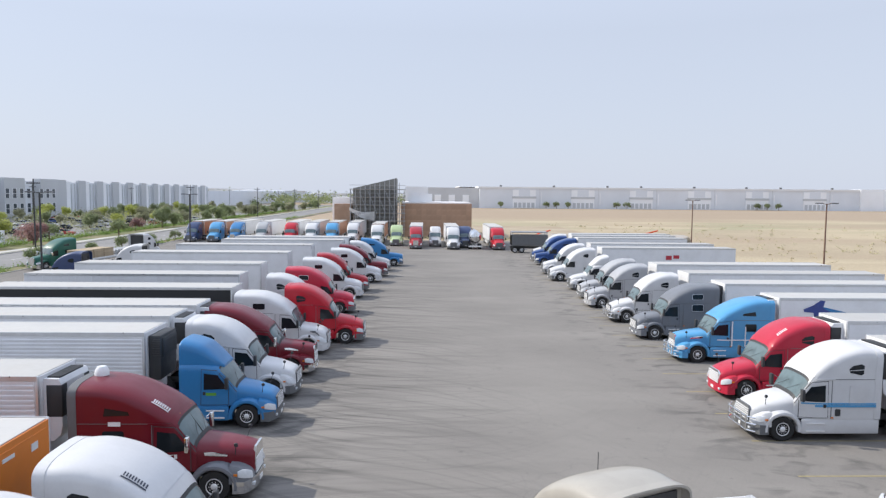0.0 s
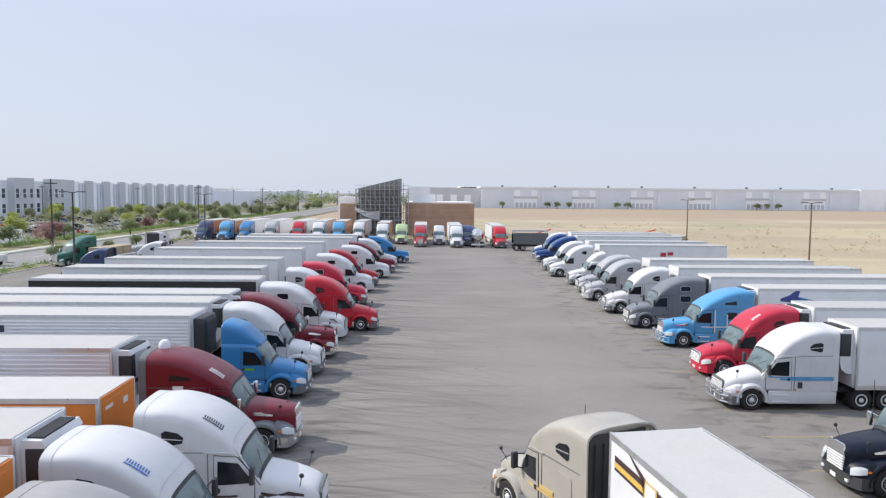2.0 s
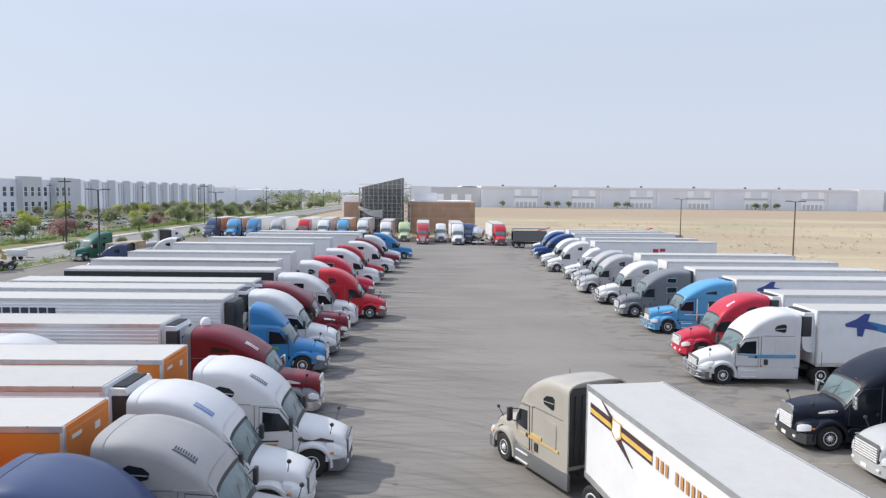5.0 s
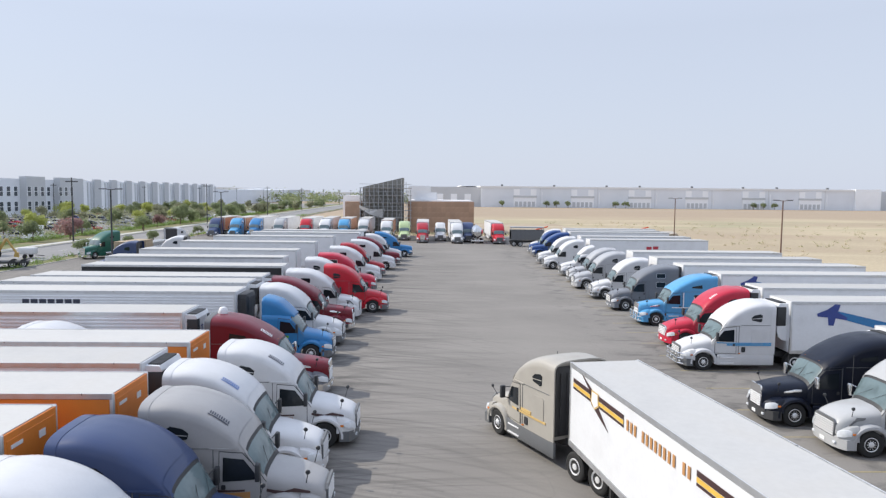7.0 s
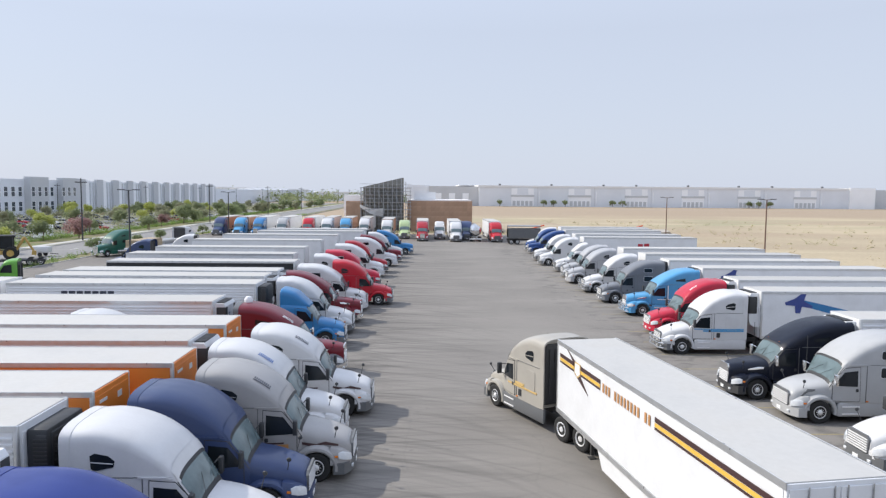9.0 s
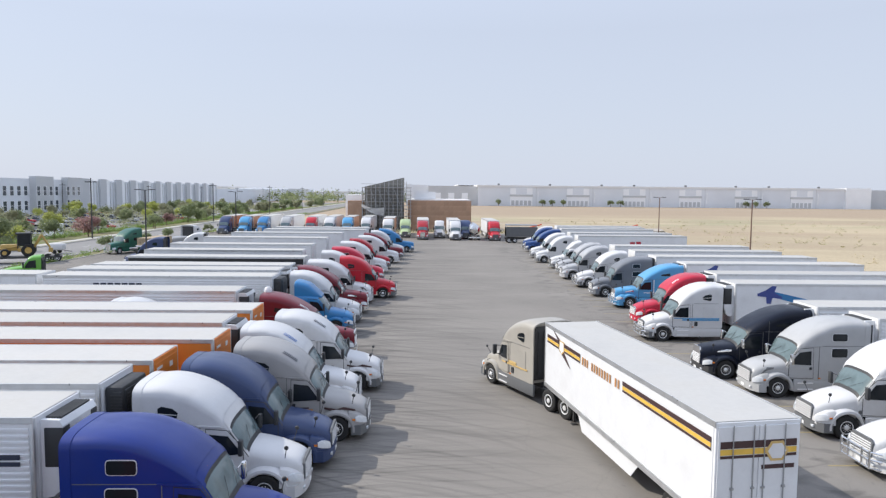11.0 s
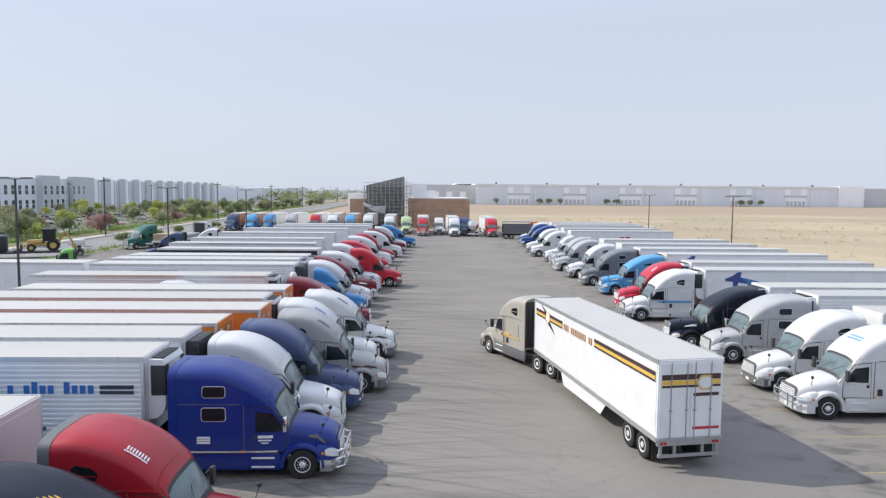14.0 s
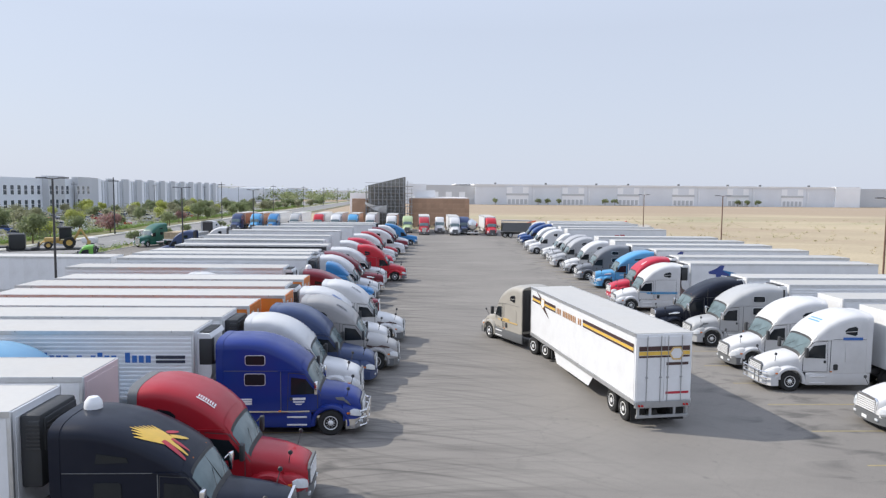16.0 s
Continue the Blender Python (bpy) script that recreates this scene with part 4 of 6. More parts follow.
for nm, x0, x1 in (("kerb", -51.2, -51.0), ("kerb", -54.2, -54.0), ("kerb", -67.3, -67.0), ("kerb", -78.2, -78.0), ("kerb", 50.5, 50.7)):
    sheet(nm, x0, x1, -60, 158 if x0 > 0 else 620, 0.09, CONC, "pale concrete kerb", "kerb", 0.4)
sheet("sidewalk", -70.5, -68.6, -200, 700, 0.0, PAVE, "pale concrete sidewalk", "pavement", 0.2)
for k in range(30):
    bm = bmesh.new()
    box(bm, -60.6, -60.45, -60 + k * 12, -57 + k * 12, -0.062, -0.056)
    me = bpy.data.meshes.new("lane_dash")
    bm.to_mesh(me)
    bm.free()
    me.materials.append(WLINE)
    tagged(new("lane_dash", me), "worn white lane dash on the road", "road marking", "lane dashes", "structure")
for k in range(34):
    for x0, x1 in ((15.4, 34), (-24, -5.6)):
        bm = bmesh.new()
        y = -32 + k * 3.7
        box(bm, x0, x1, y - 0.05, y + 0.05, -0.01, 0.004)
        me = bpy.data.meshes.new("stall_line")
        bm.to_mesh(me)
        bm.free()
        me.materials.append(YLINE)
        tagged(new("stall_line", me), "faded yellow parking stall line", "road marking", "stall lines", "structure")


# ---- the row along the west side, noses to the east ----
def rig_west(x, y, tr, lab, style, coat, turn=0.0, gap=5.1, shift=0.7, **k):
    """A tractor with its front axle at x, y and, if tr is given, its trailer behind."""
    a = tractor(pose(x, y, 0, 0, 0, turn), style, coat, lab, "trucks along the west side", far=y > 60, **k)
    b = None
    if tr:
        b = trailer(pose(x - gap, y + shift, 0, 0, 0, turn), **tr, far=y > 60)
    return a, b


W_PLAIN = dict(label="white box trailer with riveted side panels", kind="plain")
W_REEFER = dict(label="white ribbed refrigerated trailer with a black and white cooling unit", kind="ribbed", reefer="white")
W_REEFER2 = dict(label="white ribbed refrigerated trailer with a white cooling unit", kind="ribbed", reefer="white")
ORANGE_TR = dict(label="orange box trailer with a pale roof and dark lettering bars", kind="smooth", side=T_ORANGE, skirts=False)

L = {}
L[0] = rig_west(-5.9, -8.1, dict(label="white refrigerated trailer with a dark cooling unit", kind="smooth", reefer="black"), "glossy black sleeper tractor with a gold bird-shaped roof emblem", "long", BLACKP, extras="meh", shift=0.7, gap=6.0)
L[1] = rig_west(-5.85, -4.85, dict(label="white box trailer with a faded pink front", kind="smooth", front=T_PINK, reefer=None), "dark red aerodynamic sleeper tractor with dark extenders", "aero", CRIMSON, shift=0.85, gap=5.8, extras="k")
L[2] = rig_west(-4.78, 2.1, dict(label="white ribbed refrigerated trailer with blue lettering bars", kind="ribbed", reefer="white"), "royal blue sleeper tractor with two rounded sleeper windows", "volvo", ROYAL, extras="gm", bumper=CHROME, skirt=ROYAL, gap=5.75, shift=1.05)
L[3] = rig_west(-5.2, 6.5, dict(label="white ribbed refrigerated trailer with a tall black cooling unit", kind="ribbed", reefer="black"), "white aerodynamic sleeper tractor with a curved high roof", "aero", WHITE, extras="e", bumper=WHITE, shift=-0.05)
L[4] = rig_west(-4.7, 9.5, ORANGE_TR, "slate blue aerodynamic sleeper tractor", "aero", SLATE, extras="e", bumper=SLATE, shift=0.0)
L[5] = rig_west(-3.6, 12.4, ORANGE_TR, "silver-grey sleeper tractor with an orange flank band", "aero", SILVER, extras="e")
L[6] = rig_west(-4.3, 16.1, dict(label="white refrigerated trailer with a white and black cooling unit", kind="smooth", reefer="white"), "white sleeper tractor with a long curved roof and blue roof mark", "aero", WHITE, extras="", bumper=WHITE)
L[7] = rig_west(-3.45, 19.5, ORANGE_TR, "white sleeper tractor with a dark wavy flank band", "aero", WHITE, extras="e", gap=5.4)
L["blue"] = rig_west(-14.2, -0.2, None, "light blue sleeper tractor parked deep between trailers", "aero", LIGHTBLUE)
L["gap"] = rig_west(-13.5, 23.4, None, "white sleeper tractor parked deep between two trailers", "aero", WHITE)
L[8] = rig_west(-5.5, 26.3, W_REEFER, "maroon sleeper tractor with grey fenders and a chrome grille", "long", MAROON, fender=GREY, bumper=CHROME, extras="mhk", gap=6.0)
L[9] = rig_west(-6.3, 33.7, dict(label="white ribbed refrigerated trailer with dark slanted lettering bars", kind="ribbed", reefer="black"), "blue low-roof tractor with a curved roof deflector", "mid", AZURE, extras="", gap=4.6)
L[10] = rig_west(-6.2, 37.9, W_REEFER, "white aerodynamic sleeper tractor with a tall roof", "aero", WHITE, extras="e")
L[11] = rig_west(-6.0, 42.2, W_REEFER, "dark maroon sleeper tractor with a chrome grille", "long", MAROON, extras="m", bumper=CHROME, shift=-0.2)
L[12] = rig_west(-6.0, 47.6, dict(label="black-sided trailer with a white roof and nose", kind="smooth", side=T_BLACK, front=T_WHITE), "white sleeper tractor with two rounded sleeper windows", "volvo", WHITE, extras="e", bumper=WHITE, shift=1.6)
L[13] = rig_west(-3.95, 51.0, None, "bright red sleeper tractor with a long sloping hood", "aero", RED2, gap=6.2, bumper=GPLASTIC)
L[14] = rig_west(-6.6, 57.2, W_PLAIN, "white sleeper tractor with a tall rounded roof", "aero", WHITE, shift=-0.5, gap=6.0)
L[15] = rig_west(-5.8, 62.8, None, "red sleeper tractor with a pale window band", "volvo", RED, extras="c")
L[16] = rig_west(-5.9, 71.8, None, "white sleeper tractor with dark hood vents", "volvo", WHITE, bumper=WHITE)
L[17] = rig_west(-5.7, 76.5, None, "crimson sleeper tractor with a rounded roof", "aero", CRIMSON)
L[18] = rig_west(-4.8, 84.0, None, "white sleeper tractor with dark hood vents", "volvo", WHITE, bumper=WHITE)
L[19] = rig_west(-4.4, 89.8, None, "maroon sleeper tractor with dark cab windows", "long", MAROON)
L[20] = rig_west(-4.4, 96.4, W_PLAIN, "white aerodynamic sleeper tractor", "aero", WHITE)
L[21] = rig_west(-2.9, 102.8, dict(label="dark-edged white trailer with a black nose unit", kind="plain", reefer="black"), "bright blue sleeper tractor with a swept roof", "long", AZURE, gap=6.5)

# marks and lettering bars
roof_bars(L[7][0], "aero", DECAL_DARK, "dark company mark as slanted bars")
roof_bars(L[5][0], "aero", DECAL_DARK, "dark company mark as slanted bars")
roof_bars(L[6][0], "aero", DECAL_BLUE, "blue company mark as slanted bars")
roof_bars(L[8][0], "long", DECAL_WHITE, "white company mark as bars", -1.55, -2.1, -0.85, -0.66, 8)
roof_bars(L[1][0], "aero", DECAL_WHITE, "white company mark as bars", -1.6, -2.15, -0.9, -0.74, 8)


def roof_stroke(parent, style, a, b, w0, w1, mat, label, lift=0.016):
    """A tapering stroke laid on a cab's roof from a to b, both (x, y)."""
    table = smooth_table(SHAPES[style]["cab"])

    def build(bm):
        d = Vector((b[0] - a[0], b[1] - a[1])).normalized()
        rows = []
        for q in range(7):
            f = q / 6
            w = w0 + (w1 - w0) * f + 0.03 * math.sin(math.pi * f)
            cx, cy = a[0] + (b[0] - a[0]) * f, a[1] + (b[1] - a[1]) * f
            rows.append([bm.verts.new((x, y, top_of(table, x, y / lerp(table, x)[2]) + lift)) for x, y in ((cx - d.y * w * k, cy + d.x * w * k) for k in (-1, 0, 1))])
        for r, t in zip(rows, rows[1:]):
            for k in (0, 1):
                bm.faces.new((r[k], r[k + 1], t[k + 1], t[k]))
    part("roof_mark", (style, "stroke", a, b, w0), build, mat, parent, label)


for q in range(9):
    roof_stroke(L[0][0], "long", (-1.95 + 0.02 * q, -0.72 + 0.045 * q), (-2.85 + 0.07 * abs(q - 3), -1.0 + 0.10 * q), 0.045, 0.012, DECAL_YELLOW, "golden feather of the bird emblem")
for a, b, w, mt, lb in (((-2.02, -0.66), (-1.32, -0.84), 0.08, DECAL_RED, "dark red body of the bird emblem"), ((-1.98, -0.52), (-1.36, -0.62), 0.06, DECAL_YELLOW, "golden breast of the bird emblem"),
                        ((-1.9, -0.38), (-1.42, -0.40), 0.05, DECAL_RED, "dark red wing edge of the bird emblem"), ((-1.95, -0.26), (-1.62, 0.12), 0.06, DECAL_YELLOW, "golden crest of the bird emblem"),
                        ((-2.1, -0.2), (-1.9, 0.16), 0.04, DECAL_RED, "dark red crest of the bird emblem")):
    roof_stroke(L[0][0], "long", a, b, w, 0.02, mt, lb, 0.022)
bars(L[7][0], "aero", [(-2.6, -1.15, 1.34, 1.40)], DECAL_BROWN, "flank_band", "dark flank band")
bars(L[7][0], "aero", [(-1.9, -1.2, 1.18, 1.28)], DECAL_ORANGE, "lettering", "orange lettering bar")
bars(L[5][0], "aero", [(-2.6, -1.1, 1.40, 1.46)], DECAL_BROWN, "flank_band", "dark flank band")
bars(L[5][0], "aero", [(-2.6, -0.95, 1.16, 1.38)], DECAL_ORANGE, "flank_band", "orange flank band")
for k in (5, 7):
    for s in (1, -1):
        hood_side = smooth_table(SHAPES["aero"]["hood"])
        part("flank_band", ("hoodband", s), lambda bm: decal(bm, hood_side, [(-0.52, 1.42), (-0.1, 1.30), (0.3, 1.40), (0.75, 1.28), (0.75, 1.22), (0.3, 1.33), (-0.1, 1.22), (-0.52, 1.34)], 0.022, 3.2, (s,)), DECAL_BROWN, L[k][0], "dark wavy band along the hood")
bars(L[2][0], "volvo", [(-1.55, -1.0, 1.50, 1.60), (-1.5, -1.05, 1.40, 1.45), (-1.4, -1.15, 1.31, 1.35), (-3.6, -3.15, 1.50, 1.56), (-3.6, -3.15, 1.41, 1.47), (-3.6, -3.15, 1.32, 1.38)], DECAL_WHITE, "lettering", "small white lettering bar")
bars(L[2][0], "volvo", [(-4.2, -0.85, 1.0, 1.06)], CHROME, "trim_strip", "bright trim strip")
bars(L[8][0], "long", [(-1.9, -1.2, 1.50, 1.64), (-1.85, -1.3, 1.38, 1.44), (-3.4, -3.0, 2.62, 2.76), (-2.35, -2.15, 1.6, 1.95)], DECAL_WHITE, "lettering", "white lettering bar")
bars(L[9][0], "mid", [(-1.75, -1.3, 1.45, 1.58)], LIME, "lettering", "green lettering bar")
trailer_bars(L[2][1], [(-1.96 - 0.28 * k, -1.76 - 0.28 * k, 2.80, 3.10 + 0.12 * (k % 4 == 3)) for k in range(22) if k not in (4, 9, 11)], DECAL_BLUE, "blue lettering bar")
trailer_bars(L[2][1], [(-1.55, -0.35, 2.96, 3.10), (-1.55, -0.35, 2.78, 2.90)], DECAL_DARK, "dark band")
trailer_bars(L[9][1], [(-9.6 - 0.5 * k, -9.2 - 0.5 * k, 3.25, 3.6) for k in range(7)], DECAL_DARK, "dark slanted lettering bar")
for k in (4, 5, 7):
    o = L[k][1]
    for i in range(5):
        part("lettering", ("fbar", i), lambda bm: box(bm, 0.045, 0.055, -1.0 + i * 0.19, -0.86 + i * 0.19, 2.3, 2.55), DECAL_DARK, o, "dark lettering bar on the front wall")
    for y0, y1, z0, z1 in ((-0.95, -0.45, 3.66, 3.76), (0.3, 0.6, 3.5, 3.7)):
        part("vent_plate", ("fvent", y0), lambda bm: box(bm, 0.045, 0.06, y0, y1, z0, z1), T_WHITE, o)

# ---- rigs parked the other way in the west row ----
def rig_back(x, y, tr, lab, style, coat, gap=5.1, **k):
    a = tractor(pose(x, y, 0, 0, 0, 180), style, coat, lab, "trucks facing the road", far=True, **k)
    b = trailer(pose(x + gap, y, 0, 0, 0, 180), **tr, near=1, far=True) if tr else None
    return a, b


rig_back(-38.3, 76.6, W_PLAIN, "slate blue sleeper tractor facing the road", "aero", SLATE, gap=9.3)
rig_back(-36.5, 87.6, W_PLAIN, "white sleeper tractor facing the road", "aero", WHITE, gap=8.2)
tractor(pose(-42.6, 57.0, 0, 0, 0, 200) @ Matrix.Diagonal((1.1, 1.1, 1.15, 1)), "day", LIME, "bright green low-roof tractor facing the road", "trucks facing the road", far=True)
trailer(pose(-12.9, 64.9, 0), "white box trailer dropped in a stall", "plain", far=True)
trailer(pose(-27.8, 35.0, 0), "white box trailer parked beside the road strip", "plain")
tractor(pose(-49.1, 94.8, 0, 0, 0, 248), "long", GREEN, "dark green sleeper tractor with tall chrome stacks", "trucks facing the road", extras="xtm", bumper=CHROME, far=True)
rig_back(-70.0, 75.5, None, "white sleeper tractor at the road edge", "volvo", WHITE)

# ---- the row along the east side, noses to the west ----
def rig_east(x, y, tr, lab, style, coat, gap=4.95, shift=0.0, **k):
    a = tractor(pose(x, y, 0, 0, 0, 180), style, coat, lab, "trucks along the east side", far=y > 75, **k)
    b = trailer(pose(x + gap, y + shift, 0, 0, 0, 180), **tr, near=1, far=y > 75) if tr else None
    return a, b


PLANE_TR = dict(label="white refrigerated trailer with a blue plane-shaped mark", kind="smooth", reefer="white")
R = {}
R[0] = rig_east(19.4, 2.0, W_PLAIN, "white aerodynamic sleeper tractor with a chrome grille", "aero", WHITE, extras="c")
R[1] = rig_east(17.6, 8.3, W_PLAIN, "white sleeper tractor with a bull bar and blue roof mark", "aero", WHITE, extras="g", bumper=WHITE)
R[2] = rig_east(17.8, 12.6, W_PLAIN, "white sleeper tractor with a grey bumper", "aero", WHITE)
R[3] = rig_east(17.95, 18.6, W_REEFER2, "silver-white sleeper tractor with two dark sleeper windows", "volvo", WHITE2, extras="ma", bumper=WHITE2)
R[4] = rig_east(16.85, 22.2, W_REEFER2, "glossy black sleeper tractor with a tall chrome grille", "long", BLACKP, extras="ma", bumper=STEEL)
R[5] = rig_east(16.7, 32.0, PLANE_TR, "white sleeper tractor with blue flank stripes and a bull bar", "aero", WHITE, extras="g")
R[6] = rig_east(17.9, 37.9, dict(label="white refrigerated trailer with a raised roof cooling unit", kind="smooth", reefer="white"), "red aerodynamic sleeper tractor with a chrome grille", "aero", RED, extras="c", bumper=RED)
R[7] = rig_east(18.5, 45.8, PLANE_TR, "sky blue sleeper tractor with white flank bands and a bull bar", "long", SKY, extras="g", bumper=SKY)
R[8] = rig_east(18.07, 52.6, dict(label="white refrigerated trailer with a cooling unit", kind="smooth", reefer="black"), "dark grey sleeper tractor with a rounded hood", "volvo", GREY, bumper=GREY)
R[9] = rig_east(18.0, 59.3, W_PLAIN, "white sleeper tractor with a bull bar", "aero", WHITE, extras="g")
R[10] = rig_east(17.8, 66.5, W_PLAIN, "grey sleeper tractor with a sloping roof", "aero", LIGHTGREY, bumper=LIGHTGREY)
R[11] = rig_east(18.3, 71.8, None, "silver sleeper tractor with a sloping roof", "aero", LIGHTGREY)
R[12] = rig_east(18.6, 78.2, None, "white low-cab tractor with a small roof deflector", "mid", WHITE)
R[13] = rig_east(17.8, 86.2, dict(label="white smooth box trailer with a red mark", kind="smooth"), "white sleeper tractor with a teardrop window", "aero", WHITE, extras="e")
R[14] = rig_east(18.2, 93.5, W_PLAIN, "white sleeper tractor with a tall roof", "aero", WHITE)
R[15] = rig_east(19.1, 105.2, W_PLAIN, "navy blue sleeper tractor with a swept roof", "long", NAVY)
R[16] = rig_east(19.4, 110.8, W_PLAIN, "navy blue sleeper tractor with a swept roof", "aero", NAVY)
R[17] = rig_east(20.4, 116.0, W_PLAIN, "white sleeper tractor near the end of the row", "aero", WHITE)
for k in (5, 7):
    part("mark_band", "plane_band", lambda bm: prism(bm, [(-2.5, 3.62), (-2.7, 3.18), (-8.2, 1.72), (-8.2, 2.34)], 1.292, 1.300), AZURE, R[k][1], "broad blue slanted band of the plane mark")

    def plane(bm):
        prism(bm, [(-1.5, 3.42), (-2.1, 3.66), (-2.55, 3.98), (-2.85, 3.95), (-2.72, 3.52), (-3.3, 3.2), (-3.25, 3.05), (-2.6, 3.15), (-2.5, 2.72), (-2.2, 2.74), (-2.15, 3.2), (-1.55, 3.25)], 1.303, 1.312)
    part("plane_mark", "plane_mark", plane, DECAL_NAVY, R[k][1], "dark blue plane-shaped mark")
trailer_bars(R[13][1], [(-8.4, -7.7, 2.7, 3.2), (-9.3, -8.6, 2.85, 3.25)], DECAL_RED, "red mark", 1)
bars(R[5][0], "aero", [(-3.9, -0.75, 1.62, 1.68), (-3.9, -1.3, 1.50, 1.60)], SKY, "flank_stripe", "blue flank stripe")
bars(R[7][0], "long", [(-4.3, -1.2, 1.42, 1.48), (-2.12, -2.05, 1.05, 2.62), (-2.95, -2.89, 1.05, 2.3), (-4.3, -3.0, 1.1, 1.14)], DECAL_WHITE, "flank_stripe", "white flank stripe")
bars(R[1][0], "aero", [(-3.6, -2.6, 2.66, 2.80)], DECAL_BLUE, "lettering", "blue lettering bar")
roof_bars(R[6][0], "aero", DECAL_WHITE, "white roof mark as bars", -1.6, -2.1, 0.75, 0.95, 6, False)
roof_bars(R[1][0], "aero", LIGHTBLUE, "pale blue roof mark as bars", -1.7, -2.0, -0.5, 0.5, 2, False)

# ---- the far row, noses to the lot ----
def rig_south(x, y, tr, lab, style, coat, **k):
    a = tractor(pose(x, y, 0, 0, 0, -90), style, coat, lab, "trucks in the far row", far=True, **k)
    b = trailer(pose(x, y + 5.1, 0, 0, 0, -90), **tr, far=True) if tr else None
    return a, b


RED_TR = dict(label="white trailer behind a tractor in the far row", kind="smooth")
RUST_TR = dict(label="rust-orange trailer in the far row", kind="smooth", side=T_RUST, length=13.7)
for x, y, tr, lab, style, coat in (
        (-8.2, 142, RUST_TR, "white tractor before a rust-orange trailer", "aero", WHITE), (-4.2, 141, None, "pale green tractor with a tall roof", "aero", PALEG),
        (-0.2, 134, RED_TR, "dark red tractor with a chrome grille", "long", CRIMSON), (3.6, 140, None, "white low-roof tractor in the far row", "mid", WHITE),
        (6.9, 133, RED_TR, "white tractor with a tall roof", "aero", WHITE), (15.4, 132.5, RED_TR, "bright red tractor with a chrome grille", "aero", RED2),
        (-13.8, 149, RED_TR, "white tractor with a tall roof", "aero", WHITE), (-18.3, 149, RUST_TR, "blue tractor in the far row", "aero", SKY),
        (-22.6, 149, RED_TR, "white tractor with a tall roof", "volvo", WHITE), (-27.0, 149, RED_TR, "red tractor in the far row", "aero", RED2),
        (-33.0, 149, RED_TR, "white tractor with a tall roof", "aero", WHITE2), (-38.5, 149, RED_TR, "blue tractor in the far row", "long", AZURE),
        (-42.8, 149, RUST_TR, "blue tractor in the far row", "aero", SKY), (-47.5, 149, RUST_TR, "dark tractor in the far row", "aero", SLATE)):
    rig_south(x, y, tr, lab, style, coat)

# ---- the rig turning in the aisle ----
may = tractor(pose(4.64, 20.6, 0, 0, 0, 115), "aero", TAUPE, "taupe sleeper tractor with dark grey skirts turning in the aisle", skirt=GPLASTIC, extras="a")
bars(may, "aero", [(-3.6, -1.2, 1.50, 1.58), (-2.6, -1.9, 1.60, 1.72)], DECAL_GOLD, "flank_band", "pale gold flank band")
mayt = trailer(pose(7.05, 16.2, 0, 0, 0, 98.2), "white box trailer with black and gold flank stripes and rear doors", "smooth", legs_down=False, group="", length=14.63)
trailer_bars(mayt, [(-14.45, -8.75, 3.49, 3.64)], DECAL_BROWN, "dark flank stripe", 1, "flank_stripe")
trailer_bars(mayt, [(-14.45, -8.75, 3.35, 3.47)], DECAL_YELLOW, "gold flank stripe", 1, "flank_stripe")
trailer_bars(mayt, [(-14.45, -8.75, 3.26, 3.33), (-4.6, -0.4, 3.49, 3.64), (-4.6, -0.4, 3.26, 3.33)], DECAL_BROWN, "dark flank stripe", 1, "flank_stripe")
trailer_bars(mayt, [(-4.6, -0.4, 3.35, 3.47)], DECAL_YELLOW, "gold flank stripe", 1, "flank_stripe")
trailer_bars(mayt, [(-4.95 - 0.25 * i, -4.83 - 0.25 * i, 3.26, 3.58) for i in range(15) if i not in (3, 12)], DECAL_ORANGE, "orange lettering bar", 1)


def shield(bm):
    prism(bm, [(-2.70, 3.70), (-2.12, 3.70), (-2.08, 3.28), (-2.4, 3.10), (-2.74, 3.28)], 1.318, 1.326)


part("shield_mark", "shield", shield, DECAL_GOLD, mayt, "white and gold shield mark")
part("shield_mark", "shield_face", lambda bm: prism(bm, [(-2.64, 3.65), (-2.18, 3.65), (-2.15, 3.31), (-2.4, 3.16), (-2.67, 3.31)], 1.326, 1.331), DECAL_WHITE, mayt, "white shield face")
part("bolt_mark", "bolt", lambda bm: (prism(bm, [(-1.2, 3.98), (-1.9, 3.62), (-2.1, 3.2), (-3.5, 2.72), (-2.7, 3.22), (-2.4, 3.6)], 1.300, 1.316)), DECAL_BROWN, mayt, "dark lightning mark")
for y0, y1, z0, z1, mt, lb in ((-1.15, 1.15, 3.36, 3.56, DECAL_BROWN, "dark rear stripe"), (-1.15, 1.15, 3.18, 3.34, DECAL_YELLOW, "gold rear stripe"), (-1.15, 1.15, 3.08, 3.16, DECAL_BROWN, "dark rear stripe"), (-1.1, -0.1, 2.74, 2.86, DECAL_BROWN, "dark lettering bar"), (-1.15, -0.1, 1.5, 1.6, DECAL_RED, "red lettering bar")):
    part("rear_mark", ("rear", z0, y0), lambda bm: box(bm, -14.675, -14.667, y0, y1, z0, z1), mt, mayt, lb)
part("rear_emblem", "emblem", lambda bm: prism(bm, [(-0.55 + 0.36 * math.cos(a), 3.24 + 0.32 * math.sin(a)) for a in (0, 1.05, 2.09, 3.14, 4.19, 5.24)], -14.685, -14.67, "x"), DECAL_GOLD, mayt, "gold six-sided emblem")
